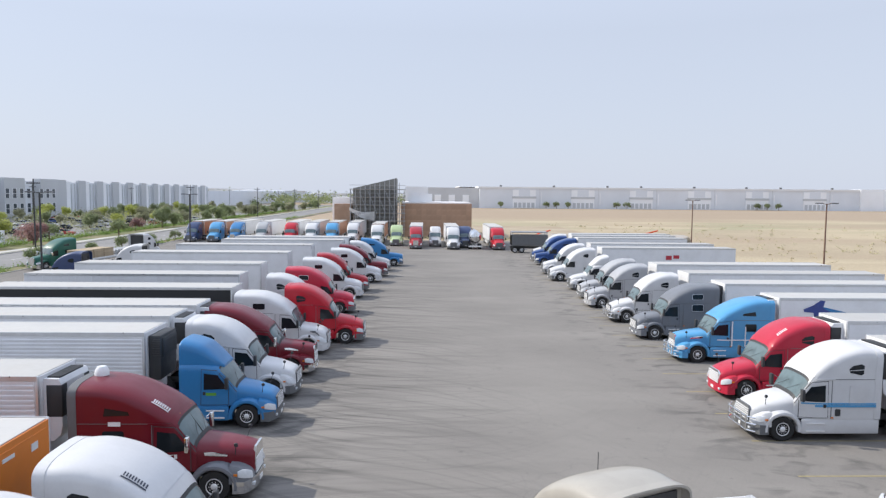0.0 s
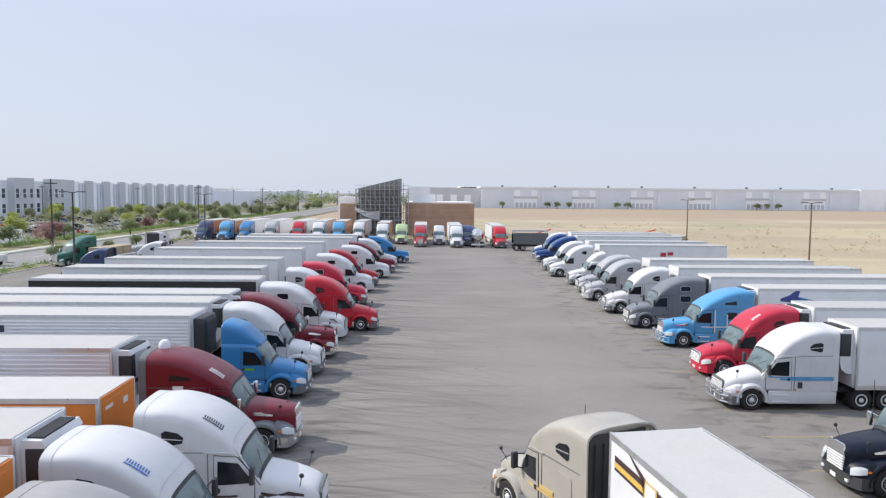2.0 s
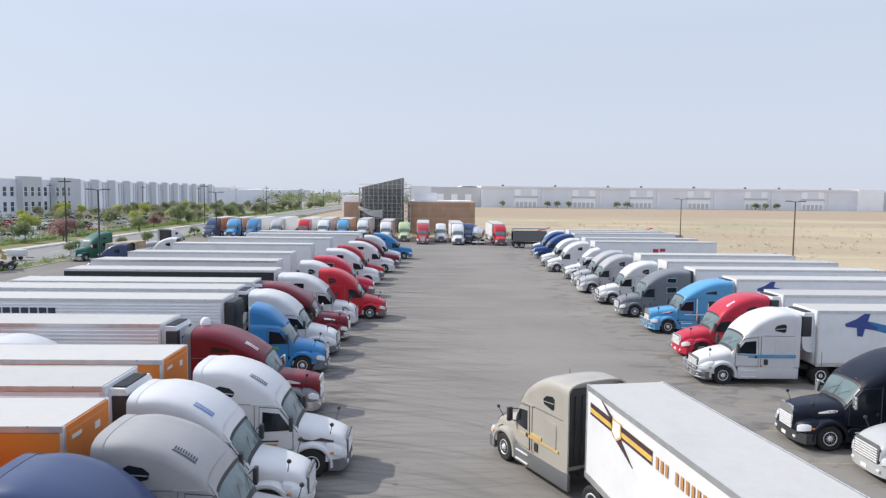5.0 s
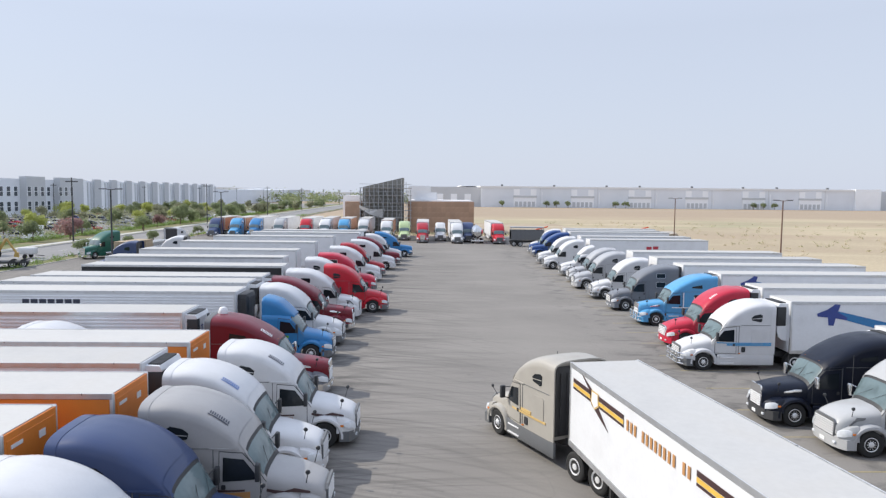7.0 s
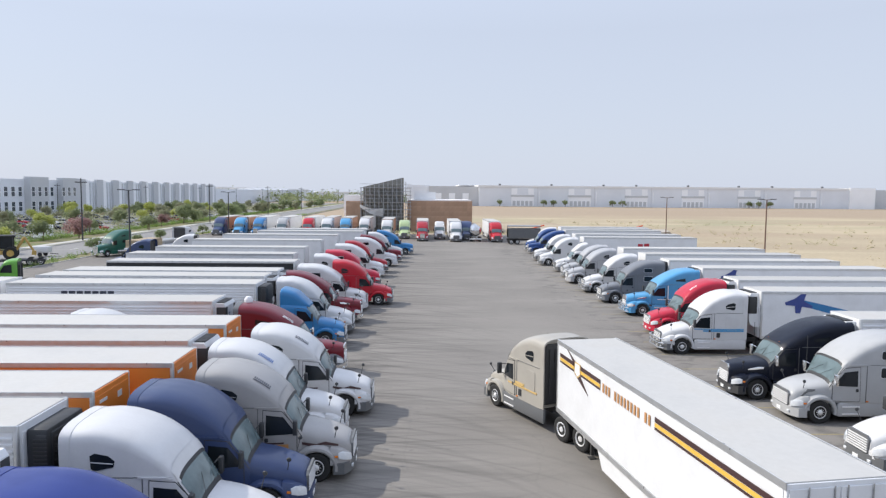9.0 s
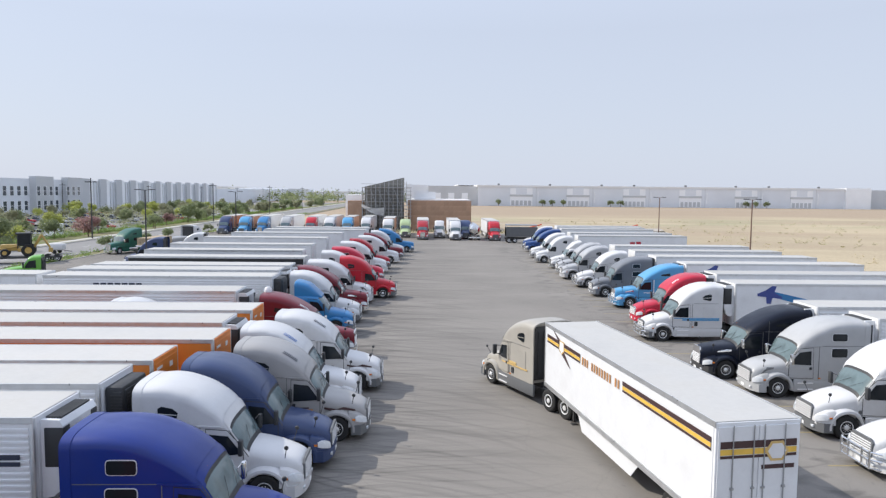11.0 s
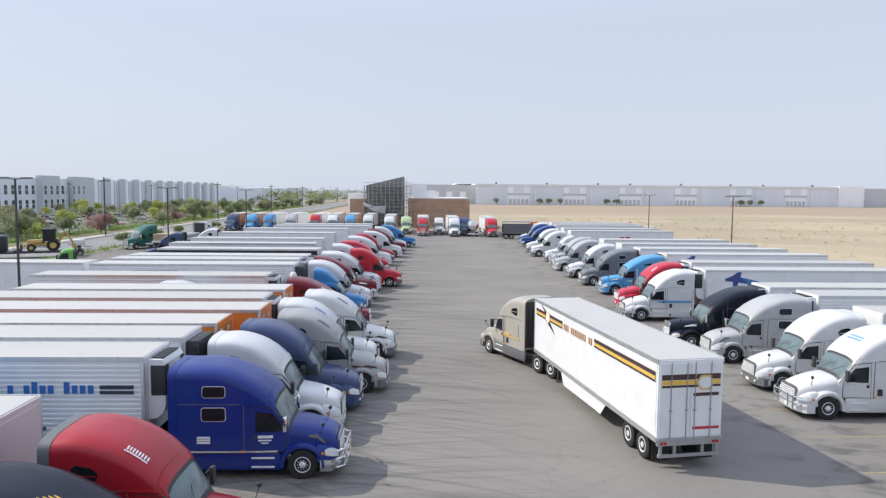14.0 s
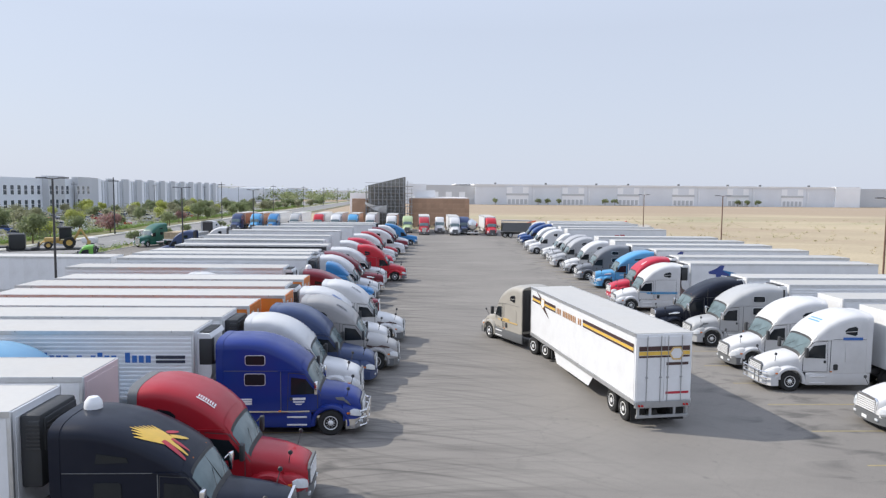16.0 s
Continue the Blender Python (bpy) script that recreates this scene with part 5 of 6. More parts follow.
part("rear_emblem", "emblem_face", lambda bm: prism(bm, [(-0.55 + 0.28 * math.cos(a), 3.24 + 0.24 * math.sin(a)) for a in (0, 1.05, 2.09, 3.14, 4.19, 5.24)], -14.692, -14.685, "x"), T_STEEL, mayt, "pale emblem face")

# ---- lamp posts ----
def lamp_post(x, y, h, label, twin=True, mat=RUST):
    o = thing("lamp_post", pose(x, y, 0), label, "lamp post", "lot lamp posts")
    part("base", "lampbase", lambda bm: rod(bm, (0, 0, -0.1), (0, 0, 0.75), 0.30, 14), CONC, o, "concrete base", smooth=True)
    part("pole", ("lamppole", h), lambda bm: rod(bm, (0, 0, 0.7), (0, 0, h), 0.10, 10, 0.07), mat, o, smooth=True)
    for s in (1, -1):
        a = part("arm", ("lamparm", s, h), lambda bm: rod(bm, (0, 0, h - 0.05), (s * 0.55, 0, h + 0.02), 0.035, 6), mat, o)
        part("lamp_head", ("lamphead", s, h), lambda bm: box(bm, min(s * 0.45, s * 1.15), max(s * 0.45, s * 1.15), -0.18, 0.18, h - 0.02, h + 0.10, 0.04), GPLASTIC, a, smooth=True)
    return o


for x, y in ((43.2, 110.0), (42.7, 72.9), (42.2, 36.5)):
    lamp_post(x, y, 9.7, "brown steel lamp post at the field edge")
for x, y, h in ((-31.5, 63.0, 10.2), (-28.5, 26.0, 10.7), (-31.5, 101.0, 10.0)):
    lamp_post(x, y, h, "tall dark lamp post with two flat heads", mat=STEEL)


# ---- the building under construction ----
site = thing("building_site", pose(0.3, 172, 0), "unfinished brown-clad building with a sloping scaffolded tower", "building")
part("wall", "sitewall", lambda bm: box(bm, -4.6, 12.6, 0.1, 24, -0.2, 8.0), SHEATH, site, "brown sheathing wall")
part("wall", "sitewall2", lambda bm: box(bm, -20.8, -17.0, 0.1, 20, -0.2, 7.8), SHEATH, site, "brown sheathing wall")
part("roof", "siteroof", lambda bm: (box(bm, -4.5, 12.5, 4, 23.9, 8.0, 8.3), box(bm, -3.0, 3.0, 8, 16, 8.3, 10.4)), ROOFM, site, "white roof membrane")
part("tower", "sitetower", lambda bm: prism(bm, [(-16.2, -0.2), (-5.8, -0.2), (-5.8, 14.1), (-16.2, 11.6)], -0.4, 9.0), DARKWALL, site, "dark tower with a slanted top")
part("annex", "siteannex", lambda bm: box(bm, -22.0, -17.2, 6, 20, -0.2, 9.4), TILT_WHITE, site)
rnd = random.Random(4)
for i in range(15):
    for k in range(6):
        if i < 14:
            part("sheathing_board", "sboard", lambda bm: box(bm, 0, 1.20, -0.012, 0.012, 0, 1.30), SHEATH, site, m=pose(-4.5 + i * 1.215, 0.075, 0.05 + k * 1.32))
sc = thing("scaffold", pose(1.0, 172, 0), "grey tube scaffold round the dark tower", "scaffold")


def tube(a, b, r):
    a, b = Vector(a), Vector(b)
    part("tube", ("tube", round((b - a).length, 2), r), lambda bm: rod(bm, (0, 0, 0), (0, 0, (b - a).length), r, 5), GALV, sc, m=Matrix.Translation(a) @ (b - a).to_track_quat("Z", "Y").to_matrix().to_4x4())


for i in range(12):
    x = -17.4 + i * 1.17
    h = 11.4 + (x + 17.0) * 0.24 if x < -6.6 else (13.0 if x < -5.5 else 11.0)
    for y in (-0.9, -2.1):
        tube((x, y, 0), (x, y, h), 0.07)
for k in range(1, 7):
    for y in (-0.9, -2.1):
        tube((-17.6, y, 1.9 * k), (-4.2, y, 1.9 * k), 0.07)
    tube((-17.6, -2.1, 1.9 * k + 0.95), (-4.2, -2.1, 1.9 * k + 0.95), 0.05)
for i in range(6):
    x = -17.4 + i * 2.1
    tube((x, -2.1, 0), (x + 2.1, -2.1, 5.7), 0.055)
    tube((x + 2.1, -2.1, 5.7), (x, -2.1, 11.0), 0.055)
for k in range(1, 7):
    part("walkway", ("walkway",), lambda bm: box(bm, -17.5, -4.3, -2.05, -0.95, -0.04, 0.04), WOODM, sc, m=pose(0, 0, 1.9 * k - 0.08))


def tarp(bm):
    g = []
    for i in range(11):
        row = []
        for j in range(5):
            u, v = i / 10, j / 4
            row.append(bm.verts.new((-17.6 + 6.0 * u, -2.2 - 0.12 * math.sin(u * 9 + v * 3), 7.0 - 0.9 * u - 0.6 * math.sin(u * 3.1) - v * (0.7 + 1.5 * u))))
        g.append(row)
    for r, s in zip(g, g[1:]):
        for j in range(4):
            bm.faces.new((r[j], r[j + 1], s[j + 1], s[j]))
    bmesh.ops.solidify(bm, geom=bm.faces[:], thickness=0.02)


tp = part("tarpaulin", "tarp", tarp, TARP, m=pose(1.0, 172, 0), smooth=True)
tagged(tp, "white tarpaulin sagging from the scaffold", "tarpaulin")

# ---- the long white warehouse beyond the field ----
ware = thing("warehouse", pose(0, 545, 0), "long low white warehouse with pale grey wall panels beyond the field", "warehouse")
part("wall", "warewall", lambda bm: box(bm, 44, 345, 0, 120, -0.3, 15.2), TILT_LIGHT, ware, "pale grey wall")
part("roof", "wareroof", lambda bm: (box(bm, 43.2, 345.6, -0.6, 121, 15.2, 16.6), box(bm, 30, 345, 40, 120, 16.6, 17.2)), ROOFM, ware, "white parapet and roof")
part("wing", "warewing", lambda bm: box(bm, 4, 44, 4, 100, -0.3, 15.6), TILT_GREY, ware, "grey corner wing")
part("wing", "warewing2", lambda bm: box(bm, -14, 4, 10, 100, -0.3, 16.2), TILT_LIGHT, ware, "pale glazed wing")
part("end_wall", "wareend", lambda bm: box(bm, 345, 366, -1.5, 120, -0.3, 16.8), TILT_WHITE, ware, "bright white end bay")
part("end_wall", "wareend2", lambda bm: box(bm, 366, 440, 12, 120, -0.3, 15.5), TILT_GREY, ware, "grey end bay")
for i in range(6):
    x = 70 + i * 46.0
    b = part("dock_bay", "dockbay", lambda bm: (box(bm, 0, 18, -0.5, 0.2, 9.2, 14.4), box(bm, 0, 18, -0.5, 0.2, 0, 7.6)), TILT_WHITE, ware, "white framed loading bay", m=pose(x, 0, 0))
    part("bay_band", "bayband", lambda bm: box(bm, 4.6, 13.4, -0.56, -0.4, 9.4, 14.2), TILT_LIGHT, b)
    part("lintel", "baylintel", lambda bm: box(bm, -0.4, 18.4, -0.8, 0.2, 7.6, 9.2), TILT_GREY, b, "grey canopy over the dock doors")
    for k in range(5):
        part("dock_door", "dockdoor", lambda bm: box(bm, 0, 2.4, -0.6, -0.3, 0.4, 4.4, 0.05), TILT_GREY, b, m=pose(1.0 + k * 3.4, 0, 0))
    part("joint", "warejoint", lambda bm: box(bm, 0, 0.25, -0.12, 0.05, 0, 15.2), TILT_GREY, ware, m=pose(x + 21, 0, 0))
    part("downpipe", "waredown", lambda bm: box(bm, 0, 0.4, -0.5, 0.05, 3, 12), TILT_WHITE, ware, m=pose(x + 22.4, 0, 0))
for k in range(3):
    part("entry_window", "wwin", lambda bm: box(bm, 0, 5, 3.8, 4.3, 1, 10), TILT_WHITE, ware, m=pose(9 + k * 11, 0, 0))
for k in range(8):
    part("roof_unit", "roofunit", lambda bm: box(bm, 0, 1.6, 0, 1.6, 16.6, 17.9, 0.1), GPLASTIC, ware, m=pose(60 + k * 37 + (k % 3) * 5, 2 + k % 2, 0))

# ---- the long tilt-up building beyond the car park ----
off = thing("distribution_building", pose(-152, 0, 0), "long white and grey tilt-up building with stepped grey bays", "building")
part("wall", "offwall", lambda bm: box(bm, -80, 0, 150, 500, -0.3, 14.0), TILT_LIGHT, off, "white tilt-up wall")
part("far_wing", "offwing", lambda bm: box(bm, -60, -2, 500, 900, -0.3, 11.5), TILT_LIGHT, off)
for i in range(12):
    y = 297 + i * 17.0
    b = part("bay", "offbay", lambda bm: box(bm, -0.2, 1.0, 0, 6.5, -0.3, 14.9), TILT_GREY, off, "projecting grey bay", m=pose(0, y, 0))
    part("bay_panel", "offbayp", lambda bm: box(bm, -0.2, 0.6, 6.5, 10.5, -0.3, 14.4), TILT_WHITE, off, m=pose(0, y, 0))
    part("downpipe", "offdown", lambda bm: box(bm, 0, 0.35, 0, 0.35, 0, 13.5), TILT_GREY, off, m=pose(0.0, y + 12, 0))
    part("downpipe", "offdown", lambda bm: box(bm, 0, 0.35, 0, 0.35, 0, 13.5), TILT_GREY, off, m=pose(0.0, y + 15, 0))
for y0, y1, mt in ((257, 270, TILT_GREY), (281, 294, TILT_GREY)):
    part("bay", ("offfront", y0), lambda bm: box(bm, -0.2, 2.5, y0, y1, -0.3, 15.0), mt, off, "tall grey corner bay")
for i in range(27):
    y = 172 + i * 4.5
    d = 2.45 if (257 <= y + 1 <= 270 or 281 <= y + 1 <= 294) else 0.0
    for z in (2.0, 7.6):
        w = part("window", "offwin", lambda bm: box(bm, -0.1, 0.12, 0, 2.2, 0, 3.4), WINDOWM, off, m=pose(d, y, z))
        part("window_frame", "offwinf", lambda bm: (box(bm, 0.0, 0.2, -0.15, 0.0, -0.15, 3.55), box(bm, 0.0, 0.2, 2.2, 2.35, -0.15, 3.55), box(bm, 0, 0.2, 0, 2.2, 1.6, 1.75)), TILT_WHITE, w)

# ---- trees, hedges, scrub ----
def crown_mesh(seed, wide, tall, count, leaf):
    def build(bm):
        r = random.Random(seed)
        blobs = [(Vector((r.uniform(-0.6, 0.6) * wide, r.uniform(-0.6, 0.6) * wide, tall * r.uniform(0.15, 0.85))), wide * r.uniform(0.35, 0.6)) for _ in range(9)]
        for i in range(count):
            c, q = blobs[i % len(blobs)]
            v = Vector((r.gauss(0, 1), r.gauss(0, 1), r.gauss(0, 0.8))).normalized() * q * r.uniform(0.55, 1.08)
            p = c + v
            p.z = max(p.z, 0.02 * tall)
            n = (v.normalized() + Vector((r.uniform(-.7, .7), r.uniform(-.7, .7), r.uniform(-.3, .9)))).normalized()
            a = n.orthogonal().normalized()
            b = n.cross(a)
            s = leaf * r.uniform(0.6, 1.3)
            t = r.uniform(0, 6.3)
            e, f = a * math.cos(t) + b * math.sin(t), b * math.cos(t) - a * math.sin(t)
            vs = [bm.verts.new(p + e * s), bm.verts.new(p + f * s * 0.6), bm.verts.new(p - e * s), bm.verts.new(p - f * s * 0.6)]
            bm.faces.new(vs)
    return build


def trunk_mesh(seed, h):
    def build(bm):
        r = random.Random(seed)
        rod(bm, (0, 0, -0.2), (0.05, 0.03, h), 0.16, 8, 0.09)
        for k in range(5):
            a = r.uniform(0, 6.28)
            rod(bm, (0.05, 0.03, h * r.uniform(0.7, 0.98)), (1.1 * math.cos(a), 1.1 * math.sin(a), h + r.uniform(0.7, 1.6)), 0.07, 6, 0.03)
    return build


CROWNS = [(2.5, 3.4, 1500, 0.22), (3.1, 4.0, 1900, 0.24), (1.9, 2.8, 1000, 0.20), (2.7, 4.4, 1700, 0.24)]


def tree(x, y, kind, tone, scale, z=-0.05):
    w, h, n, lf = CROWNS[kind]
    o = thing("tree", Matrix.Translation((x, y, z)) @ Matrix.Diagonal((scale, scale, scale, 1)), ("rounded olive-green street tree", "dense dark green tree", "bright yellow-green young tree", "pinkish flowering small tree")[tone] + " in the planted strip", "tree", "car park trees")
    part("trunk", ("trunk", kind), trunk_mesh(kind, 1.7), BARK, o)
    part("crown", ("crown", kind), crown_mesh(kind, w, h, n, lf), LEAVES[tone], o, m=pose(0, 0, 1.0, 0, 0, random.random() * 360))


rnd = random.Random(11)
for i in range(34):
    tree(-73 + rnd.uniform(-3, 3), 60 + i * 13 + rnd.uniform(-4, 4), rnd.randrange(4), rnd.choice((0, 0, 1, 1, 2, 3)) if i < 12 else rnd.choice((0, 1, 1)), rnd.uniform(0.75, 1.1))
for row in range(5):
    for i in range(20):
        if rnd.random() < 0.8:
            tree(-86 - row * 12 + rnd.uniform(-2, 2), 85 + i * 17 + rnd.uniform(-5, 5), rnd.randrange(4), rnd.choice((0, 0, 0, 1, 1, 2)), rnd.uniform(0.75, 1.1))
for i in range(9):
    tree(-52.5 + rnd.uniform(-0.5, 0.5), 102 + i * 13 + rnd.uniform(-3, 3), 2, 1, rnd.uniform(0.5, 0.75))
for x, y in ((95, 538), (103, 538), (112, 537), (150, 538), (158, 538), (260, 538), (268, 538), (277, 538), (60, 538)):
    tree(x, y, 2, 1, 1.5)


def clumps(name, seed, count, area, size, leaf, mat, label, category, per=28):
    """Low plants scattered over an area as one mass of leaf faces."""
    r = random.Random(seed)
    verts, faces = [], []
    for _ in range(count):
        cx, cy, cz = area(r)
        s = size * r.uniform(0.5, 1.4)
        for _k in range(per):
            p = Vector((cx + r.gauss(0, 0.45) * s, cy + r.gauss(0, 0.45) * s, cz + abs(r.gauss(0, 0.4)) * s))
            d, e = Vector((r.gauss(0, 1), r.gauss(0, 1), r.gauss(0, 0.6))).normalized() * leaf, Vector((r.gauss(0, 1), r.gauss(0, 1), r.gauss(0, 1))).normalized() * leaf
            b = len(verts)
            verts += [p - d, p + e * 0.6, p + d, p - e * 0.6]
            faces.append((b, b + 1, b + 2, b + 3))
    me = bpy.data.meshes.new(name)
    me.from_pydata(verts, [], faces)
    me.materials.append(mat)
    return tagged(new(name, me), label, category, kind="stuff")


clumps("hedge", 1, 1500, lambda r: (-76.5 + r.uniform(-1.2, 1.2), r.uniform(50, 420), 0.0), 1.1, 0.16, HEDGE, "clipped green hedge along the car park", "hedge")
clumps("shrubs", 2, 260, lambda r: (-52.5 + r.uniform(-1.2, 1.2), r.uniform(40, 300), 0.0), 0.8, 0.14, HEDGE, "low green shrubs in the lot's planted strip", "shrubs")
clumps("scrub", 3, 150, lambda r: (r.uniform(44, 170), r.uniform(120, 250), -0.15), 0.9, 0.16, SCRUB, "dry scrub on the field", "scrub", 18)
clumps("field_grass", 5, 140, lambda r: (51 + abs(r.gauss(0, 30)), r.uniform(20, 260), -0.15), 0.6, 0.14, material("straw", (0.55, 0.46, 0.29), 0.9, vary=0.2), "tufts of straw-coloured grass", "grass", 16)
clumps("weeds", 6, 300, lambda r: (r.uniform(-50, 44), r.uniform(160, 168), -0.1), 0.8, 0.15, SCRUB, "weeds along the building site", "weeds", 18)
clumps("car_park_shrubs", 8, 520, lambda r: (r.uniform(-150, -79), r.uniform(92, 430), 0.3), 2.3, 0.30, LEAVES[0], "low olive shrubs between the parked cars", "shrubs", 46)
clumps("distant_woods", 7, 900, lambda r: (r.uniform(-420, 60), r.uniform(620, 1100), r.uniform(0, 5)), 7.0, 1.3, LEAVES[1], "belt of distant trees on the horizon", "woods", 26)

# ---- parked cars ----
CAR = [(2.15, 0.35, 0.62, 0.72), (2.0, 0.28, 0.78, 0.86), (1.3, 0.25, 0.92, 0.90), (0.75, 0.25, 1.0, 0.91), (0.0, 0.25, 1.02, 0.91), (-1.2, 0.25, 1.02, 0.90), (-1.9, 0.28, 0.98, 0.86), (-2.15, 0.38, 0.80, 0.76)]
TOP = [(0.85, 0.9, 0.98, 0.80), (0.25, 0.9, 1.40, 0.74), (-0.2, 0.9, 1.50, 0.72), (-1.0, 0.9, 1.48, 0.72), (-1.5, 0.9, 1.30, 0.74), (-1.95, 0.9, 1.0, 0.78)]
COATS = [WHITE, WHITE, WHITE, WHITE2, SILVER, SILVER, GREY, BLACKP, BLACKP, NAVY, CRIMSON]


def car(x, y, turn, coat, label, z=-0.05):
    o = thing("car", pose(x, y, z, 0, 0, turn), label, "car", "cars in the car park")
    part("body", "carbody", lambda bm: skin(bm, [arch(*r, 4) for r in smooth_table(CAR, 2)]), coat, o, smooth=True)
    part("cabin_glass", "carglass", lambda bm: skin(bm, [arch(*r, 4) for r in smooth_table(TOP, 2)]), GLASS, o, smooth=True)
    part("roof_panel", "carroof", lambda bm: patch(bm, smooth_table(TOP, 2), 0.15, -1.3, 0.85, 0.015, 4, 3, 6), coat, o, smooth=True)
    for wx in (1.35, -1.35):
        for s in (1, -1):
            part("wheel", ("carwheel",), lambda bm: turned(bm, [(0.1, -0.1), (0.32, -0.1), (0.33, 0.08), (0.2, 0.1), (0.05, 0.08)], 12), RUBBER, o, m=pose(wx, s * 0.80, 0.33, 0, 0, 0 if s > 0 else 180))


for row in range(5):
    for i in range(34):
        if rnd.random() < 0.62:
            c = rnd.choice(COATS)
            car(-83.5 - row * 12 + rnd.uniform(-0.3, 0.3), 96 + i * 5.6, rnd.choice((0, 180)), c, "parked %s car in the car park" % {WHITE: "white", WHITE2: "pearl white", SILVER: "silver", GREY: "dark grey", BLACKP: "black", NAVY: "navy blue", CRIMSON: "dark red"}[c])

# ---- far posts and sheds ----
for i in range(16):
    o = thing("utility_pole", pose(-69 - (i % 2) * 70, 130 + i * 42, 0), "dark wooden utility pole beside the road", "utility pole", "utility poles")
    part("pole", "upole", lambda bm: rod(bm, (0, 0, -0.2), (0, 0, 12.5), 0.16, 7, 0.11), STEEL, o)
    part("crossarm", "uarm", lambda bm: box(bm, -1.2, 1.2, -0.06, 0.06, 11.6, 11.8), STEEL, o)
rnd = random.Random(5)
for i in range(14):
    w, h = rnd.uniform(40, 120), rnd.uniform(8, 14)
    o = thing("distant_shed", pose(-330 + i * 38 + rnd.uniform(-9, 9), 760 + rnd.uniform(0, 200), 0), "pale distant industrial shed", "shed", "distant sheds")
    part("wall", ("shed", i), lambda bm: box(bm, 0, w, 0, 40, -0.3, h), TILT_LIGHT, o)
    part("roof", ("shedroof", i), lambda bm: prism(bm, [(-0.5, h), (w + 0.5, h), (w + 0.5, h + 0.6), (w / 2, h + 1.6), (-0.5, h + 0.6)], -0.5, 40.5), ROOFM, o)


# ---- machines and loads by the road ----
low = thing("lowboy_trailer", pose(-55.8, 81.0, 0, 0, 0, 25), "dark lowboy trailer carrying a yellow backhoe", "trailer")
part("deck", "lowdeck", lambda bm: (box(bm, -7, 5, -1.25, 1.25, 0.62, 0.86, 0.03), box(bm, -9.6, -7, -1.2, 1.2, 1.15, 1.4, 0.03), box(bm, -7.2, -6.8, -1.2, 1.2, 0.7, 1.4)), STEEL, low)
part("gooseneck_box", "lowbox", lambda bm: box(bm, -6.9, -4.8, -1.1, 1.1, 0.87, 3.2, 0.25), T_BLACK, low, "black covered load on the deck", smooth=True)
for s in (1, -1):
    for x in (3.2, 4.4):
        wheel(low, x, s, True)
bh = thing("backhoe", pose(-55.5, 81.1, 0.86, 0, 0, 25) @ Matrix.Diagonal((1.12, 1.12, 1.12, 1)), "yellow backhoe loader standing on a lowboy trailer", "backhoe")
part("body", "bhbody", lambda bm: (box(bm, -2.4, -0.4, -0.5, 0.5, 0.7, 1.5, 0.12), box(bm, -0.6, 1.0, -0.7, 0.7, 0.6, 1.1, 0.08)), YELLOW, bh, smooth=True)
part("cab_frame", "bhcab", lambda bm: ([box(bm, x - 0.05, x + 0.05, y - 0.05, y + 0.05, 1.0, 2.75) for x in (-0.55, 0.85) for y in (-0.65, 0.65)], box(bm, -0.75, 1.05, -0.8, 0.8, 2.72, 2.9, 0.05)), PLASTIC, bh)
part("cab_glass", "bhglass", lambda bm: box(bm, -0.52, 0.82, -0.63, 0.63, 1.3, 2.7), GLASS, bh)
for x, r in ((-1.9, 0.5), (0.6, 0.78)):
    for s in (1, -1):
        w = part("wheel", ("bhwheel", r), lambda bm: turned(bm, [(0.1, -0.2), (r * 0.9, -0.22), (r, -0.14), (r, 0.14), (r * 0.9, 0.22), (r * 0.5, 0.2), (0.05, 0.12)], 18), RUBBER, bh, m=pose(x, s * 0.85, r, 0, 0, 0 if s > 0 else 180), smooth=True)
        part("rim", ("bhrim", r), lambda bm: turned(bm, [(r * 0.5, 0.1), (r * 0.5, 0.23), (r * 0.2, 0.2), (0.03, 0.24)], 14), YELLOW, w)
part("loader_arm", "bharm", lambda bm: [(rod(bm, (-0.4, y, 1.3), (-2.6, y, 0.9), 0.09, 6), rod(bm, (-2.6, y, 0.9), (-3.1, y, 0.35), 0.09, 6)) for y in (-0.55, 0.55)], YELLOW, bh)
part("front_bucket", "bhbucket", lambda bm: prism(bm, [(-3.0, 0.1), (-3.9, 0.05), (-3.95, 0.12), (-3.2, 0.3), (-3.1, 0.95), (-3.0, 0.95)], -1.1, 1.1), STEEL, bh)
part("dipper", "bhdipper", lambda bm: (rod(bm, (1.1, 0, 1.0), (2.0, 0, 2.6), 0.16, 8), rod(bm, (2.0, 0, 2.6), (2.9, 0, 1.0), 0.13, 8)), YELLOW, bh)
part("rear_bucket", "bhrear", lambda bm: prism(bm, [(2.7, 0.5), (3.2, 0.4), (3.2, 0.95), (2.8, 1.05)], -0.35, 0.35), YELLOW, bh)

comp = thing("tow_generator", pose(-58.3, 95.3, -0.06), "small white towable generator with two wheels", "generator")
part("hood", "gen", lambda bm: box(bm, -1.2, 1.2, -0.7, 0.7, 0.6, 1.6, 0.2), WHITE, comp, smooth=True)
part("drawbar", "gendraw", lambda bm: rod(bm, (1.1, 0, 0.5), (2.4, 0, 0.4), 0.05, 6), STEEL, comp)
for s in (1, -1):
    part("wheel", ("carwheel",), lambda bm: turned(bm, [(0.1, -0.1), (0.32, -0.1), (0.33, 0.08), (0.2, 0.1), (0.05, 0.08)], 12), RUBBER, comp, m=pose(0, s * 0.8, 0.33, 0, 0, 0 if s > 0 else 180))

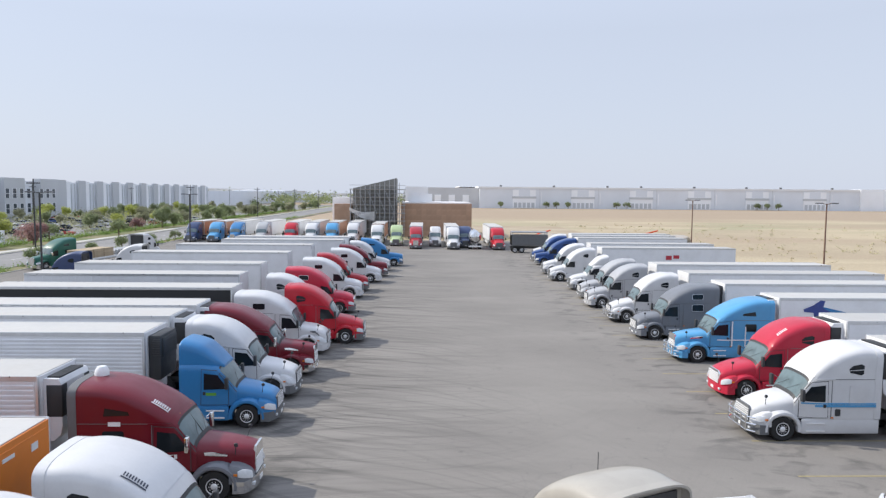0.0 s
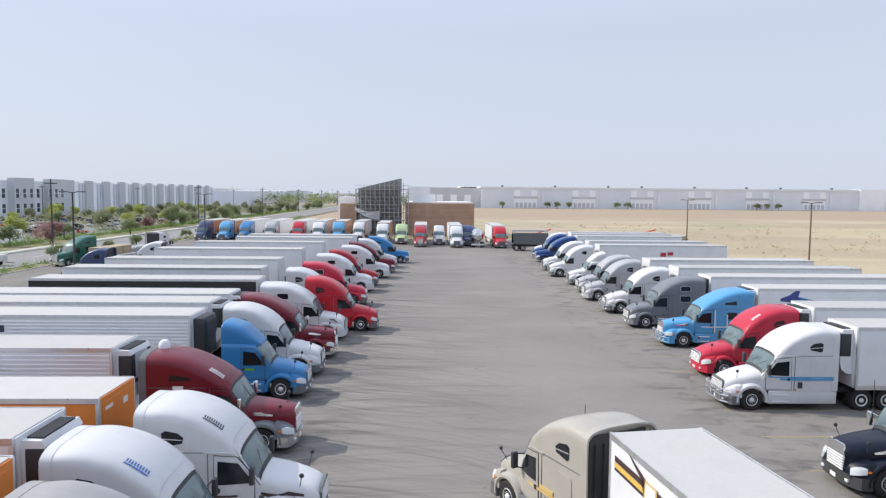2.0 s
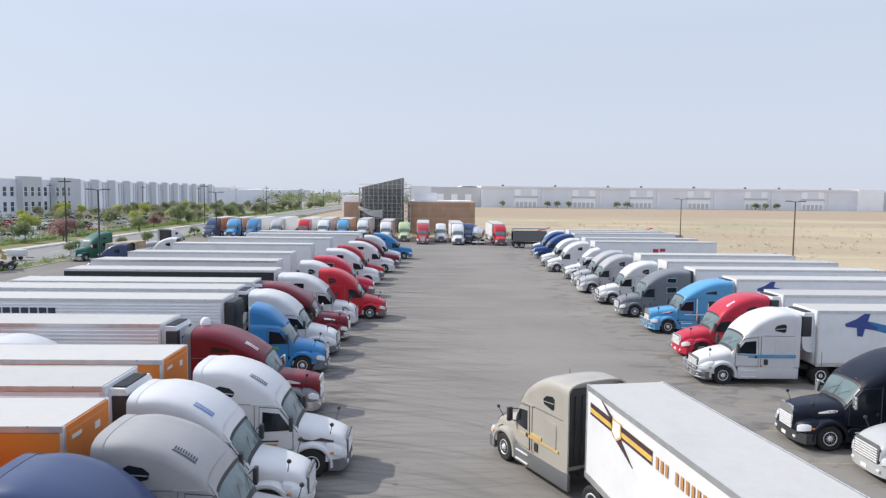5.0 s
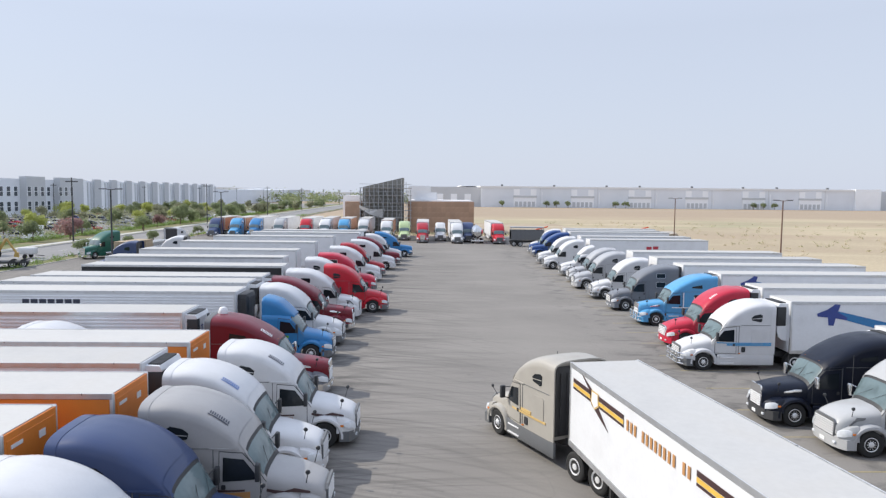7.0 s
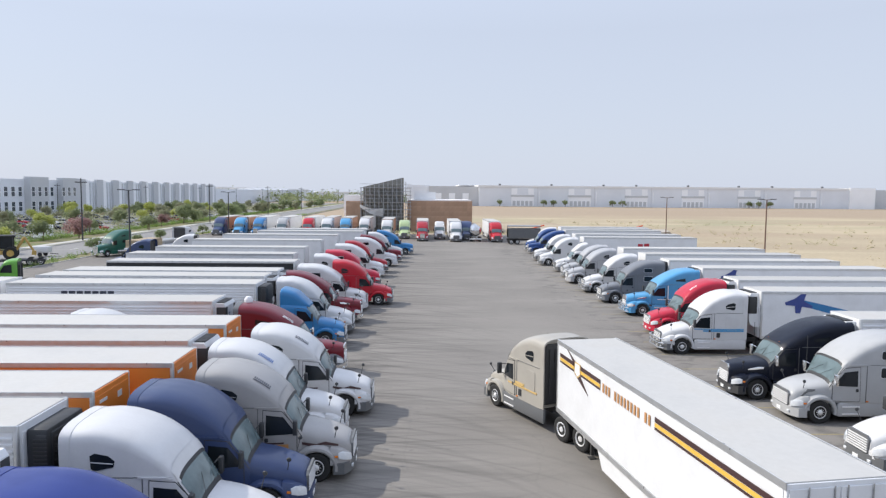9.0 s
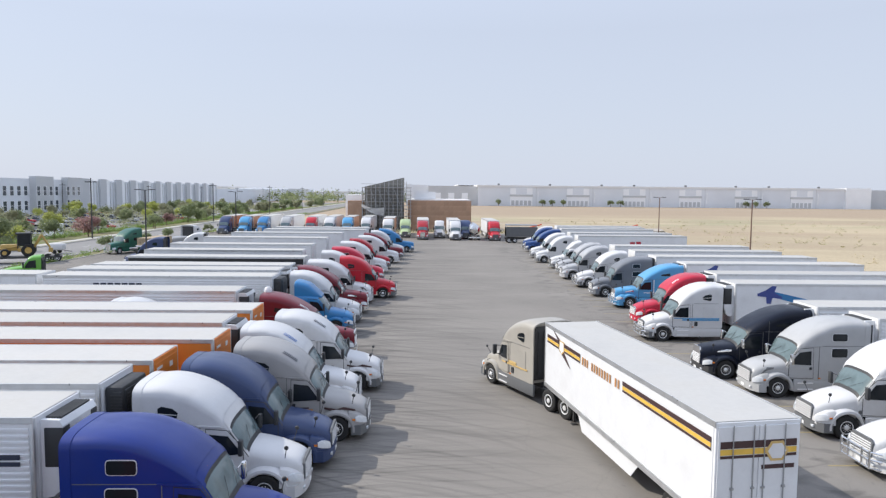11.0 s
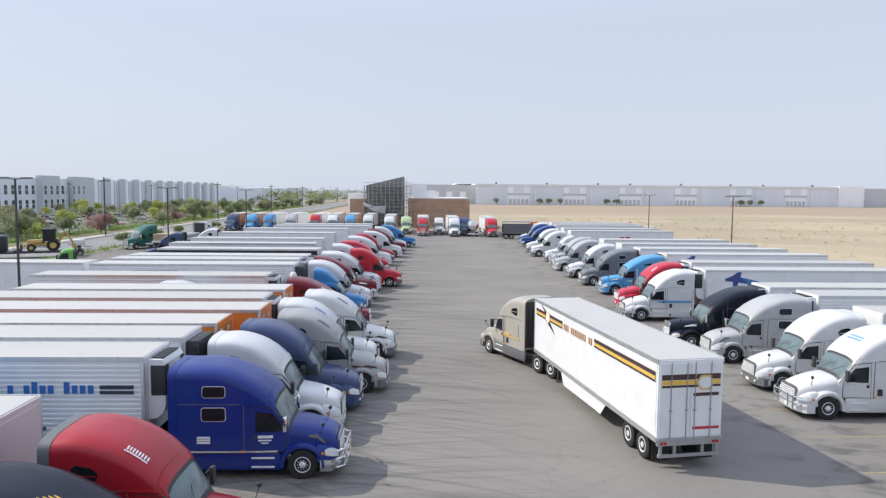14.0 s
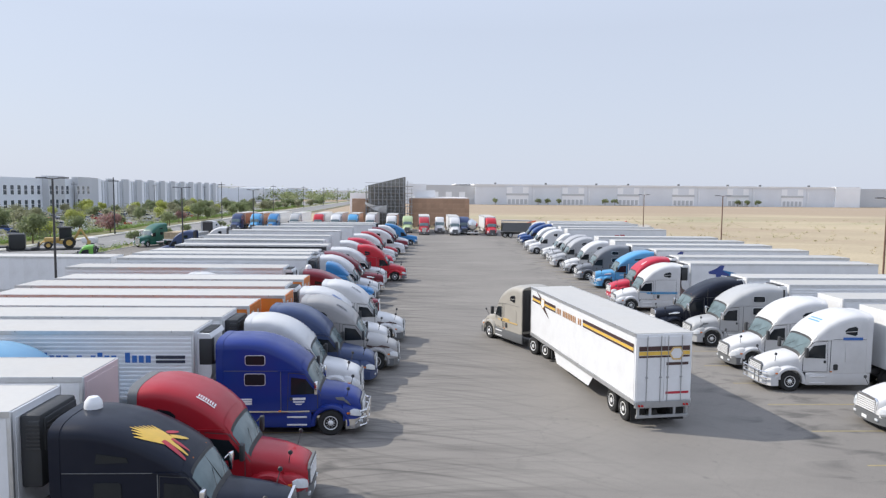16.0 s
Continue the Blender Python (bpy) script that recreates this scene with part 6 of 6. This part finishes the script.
FLAT = pose(-42.4, 108.5, 0, 0, 0, 83)
flat = thing("flatbed_trailer", FLAT, "flatbed trailer loaded with strapped lumber and rolled steel", "trailer")
part("deck", "flatdeck", lambda bm: (box(bm, -14.6, 0, -1.28, 1.28, 1.2, 1.42, 0.02), [box(bm, -x - 0.04, -x + 0.04, -1.32, 1.32, 1.0, 1.3) for x in np.arange(1, 14, 1.5)]), T_WHITE, flat)
for x in (-13.2, -12.0):
    for s in (1, -1):
        wheel(flat, x, s, True, WHITE_RIM)
tractor(FLAT @ pose(5.1, 0, 0), "volvo", WHITE, "white sleeper tractor hauling a loaded flatbed", far=True)
for i in range(3):
    for k in range(2):
        b = thing("lumber_bundle", FLAT @ pose(-12.2 + i * 2.35, 0, 1.42 + k * 0.58), "strapped bundle of sawn lumber on a flatbed", "lumber", "lumber bundles")
        for q in range(4):
            for p in range(2):
                part("board", "board", lambda bm: box(bm, -2.2, 0, 0, 0.55, 0, 0.285, 0.01), WOODM, b, m=pose(0, -1.15 + q * 0.58, p * 0.288))
for i in range(8):
    b = part("steel_roll", "steelroll", lambda bm: turned(bm, [(0.12, -1.0), (0.36, -1.0), (0.36, 1.0), (0.12, 1.0)], 14), GALV, m=FLAT @ pose(-6.6 + i * 0.75, 0, 1.78), smooth=True)
    tagged(b, "grey roll of steel mesh on a flatbed", "roll", "steel rolls")

sign = thing("entrance_sign", pose(-79.0, 134, -0.05, 0, 0, 8) @ Matrix.Diagonal((0.75, 1, 1, 1)), "white roadside monument sign with plain bars", "sign")
part("panel", "signpanel", lambda bm: box(bm, -2.6, 2.6, -0.25, 0.25, 0.2, 2.9, 0.05), TILT_WHITE, sign)
part("base", "signbase", lambda bm: box(bm, -2.8, 2.8, -0.35, 0.35, -0.1, 0.25), CONC, sign)
for k in range(2):
    part("lettering", ("signbar", k), lambda bm: box(bm, -1.1, 1.9 - k * 0.8, -0.275, -0.25, 1.9 - k * 0.5, 2.1 - k * 0.5), DECAL_DARK, sign, "dark lettering bar")

# ---- odd vehicles in the far row ----
tank = thing("tanker_trailer", pose(11.0, 133.5, 0, 0, 0, -90), "polished dry-bulk tanker seen from its rear end", "trailer")
part("tank", "tankbody", lambda bm: skin(bm, [[(x, r * math.cos(a), 2.35 + zo + r * math.sin(a)) for a in (2 * math.pi * i / 20 for i in range(20))] for x, r, zo in ((1.2, 0.35, 0), (1.0, 0.85, 0), (0.4, 1.15, 0), (-4, 1.2, 0), (-9, 1.2, 0), (-10, 0.8, 0))]), CHROME, tank, "polished round tank", smooth=True)
part("cone", "tankcone", lambda bm: [rod(bm, (x, 0, 0.7), (x, 0, 1.8), 0.2, 14, 1.0) for x in (-1.5, -6)], ALLOY, tank, smooth=True)
part("ladder", "tankladder", lambda bm: ([rod(bm, (1.25, y, 0.6), (1.25, y, 3.6), 0.03, 5) for y in (-0.25, 0.25)], [rod(bm, (1.25, -0.25, 0.8 + k * 0.35), (1.25, 0.25, 0.8 + k * 0.35), 0.02, 5) for k in range(8)]), GALV, tank)
part("bumper", "tankbumper", lambda bm: box(bm, 1.1, 1.3, -1.2, 1.2, 0.5, 0.75, 0.03), ALLOY, tank)
for x in (0.0, -1.3):
    for s in (1, -1):
        wheel(tank, x, s, True)
tractor(pose(9.4, 137.5, 0, 0, 0, -90), "aero", SLATE, "dark blue tractor beside the polished tanker", "trucks in the far row", far=True)

dump = thing("dump_truck", pose(26.0, 127.0, 0), "grey transfer dump truck with a tall slatted bed", "truck")
part("bed", "dumpbed", lambda bm: box(bm, -9.0, -2.6, -1.25, 1.25, 1.3, 3.2, 0.06), GPLASTIC, dump, "ribbed grey steel bed")
for k in range(8):
    part("bed_rib", "dumprib", lambda bm: box(bm, 0, 0.15, -1.32, 1.32, 1.3, 3.2), GPLASTIC, dump, m=pose(-9.0 + k * 0.9, 0, 0))
part("cover_frame", "dumpcover", lambda bm: ([rod(bm, (-9 + k * 1.6, -1.2, 3.2), (-9 + k * 1.6, 1.2, 3.2), 0.05, 5) for k in range(5)], box(bm, -9, -2.6, -1.3, 1.3, 3.6, 3.8), [box(bm, x - 0.05, x + 0.05, y - 0.05, y + 0.05, 3.1, 3.7) for x in (-8.9, -2.7) for y in (-1.2, 1.2)]), GALV, dump)
part("frame", "dumpframe", lambda bm: box(bm, -9.2, 1.2, -0.5, 0.5, 0.75, 1.15), STEEL, dump)
part("lead_deck", "dumplead", lambda bm: (box(bm, -2.4, 1.1, -1.1, 1.1, 1.0, 1.35, 0.05), box(bm, -0.4, 1.0, -0.9, 0.9, 1.35, 2.1, 0.12)), GALV, dump)
for x in (0.2, -1.0, -7.2, -8.4):
    for s in (1, -1):
        wheel(dump, x, s, True)

pick = thing("pickup_truck", pose(31.5, 130.0, 0, 0, 0, 180), "white pickup truck with a bare dump bed", "truck")
part("body", "pkbody", lambda bm: skin(bm, [arch(*r, 4) for r in ((2.7, 0.5, 0.95, 0.85), (2.4, 0.45, 1.1, 0.95), (1.2, 0.45, 1.2, 0.98), (-2.6, 0.45, 1.2, 0.98), (-2.8, 0.5, 1.1, 0.95))]), WHITE, pick, smooth=True)
part("cabin", "pkcab", lambda bm: skin(bm, [arch(*r, 4) for r in ((1.2, 1.1, 1.2, 0.9), (0.5, 1.1, 1.85, 0.82), (-0.6, 1.1, 1.9, 0.82), (-1.0, 1.1, 1.3, 0.88))]), GLASS, pick, smooth=True)
for x in (1.7, -1.7):
    for s in (1, -1):
        part("wheel", ("carwheel",), lambda bm: turned(bm, [(0.1, -0.1), (0.32, -0.1), (0.33, 0.08), (0.2, 0.1), (0.05, 0.08)], 12), RUBBER, pick, m=Matrix.Translation((x, s * 0.85, 0.4)) @ Matrix.Diagonal((1.2, 1.2, 1.2, 1)))

# ---- heaps and a lift at the field edge ----
r7 = random.Random(7)
for i in range(46):
    s = r7.uniform(1.0, 2.6)

    def lump(bm, i=i):
        bmesh.ops.create_icosphere(bm, subdivisions=2, radius=1)
        q = random.Random(i % 6)
        for v in bm.verts:
            v.co *= q.uniform(0.7, 1.15)
            v.co.z *= 0.55
    o = part("rubble_heap", ("lump", i % 6), lump, RUBBLE, m=Matrix.Translation((28 + r7.uniform(0, 30), 150 + r7.uniform(-3, 12), -0.05 + 0.3 * s)) @ Matrix.Diagonal((s * 1.6, s, s, 1)))
    tagged(o, "pale heap of broken concrete and soil", "rubble", "rubble heaps")
for x, y in ((28.5, 161.0), (54.0, 163.0)):
    o = thing("boom_lift", pose(x, y, 0), "small orange-red work machine at the field edge", "machine", "orange machines")
    part("body", "liftbody", lambda bm: box(bm, -1.4, 1.4, -0.8, 0.8, 0.5, 1.5, 0.15), ORANGEP, o, smooth=True)
    part("arm", "liftarm", lambda bm: rod(bm, (-1.2, 0, 1.5), (1.8, 0, 2.3), 0.16, 8), ORANGEP, o)
    for wx in (-0.9, 0.9):
        for s in (1, -1):
            part("wheel", ("carwheel",), lambda bm: turned(bm, [(0.1, -0.1), (0.32, -0.1), (0.33, 0.08), (0.2, 0.1), (0.05, 0.08)], 12), RUBBER, o, m=Matrix.Translation((wx, s * 0.8, 0.42)) @ Matrix.Diagonal((1.3, 1.3, 1.3, 1)))
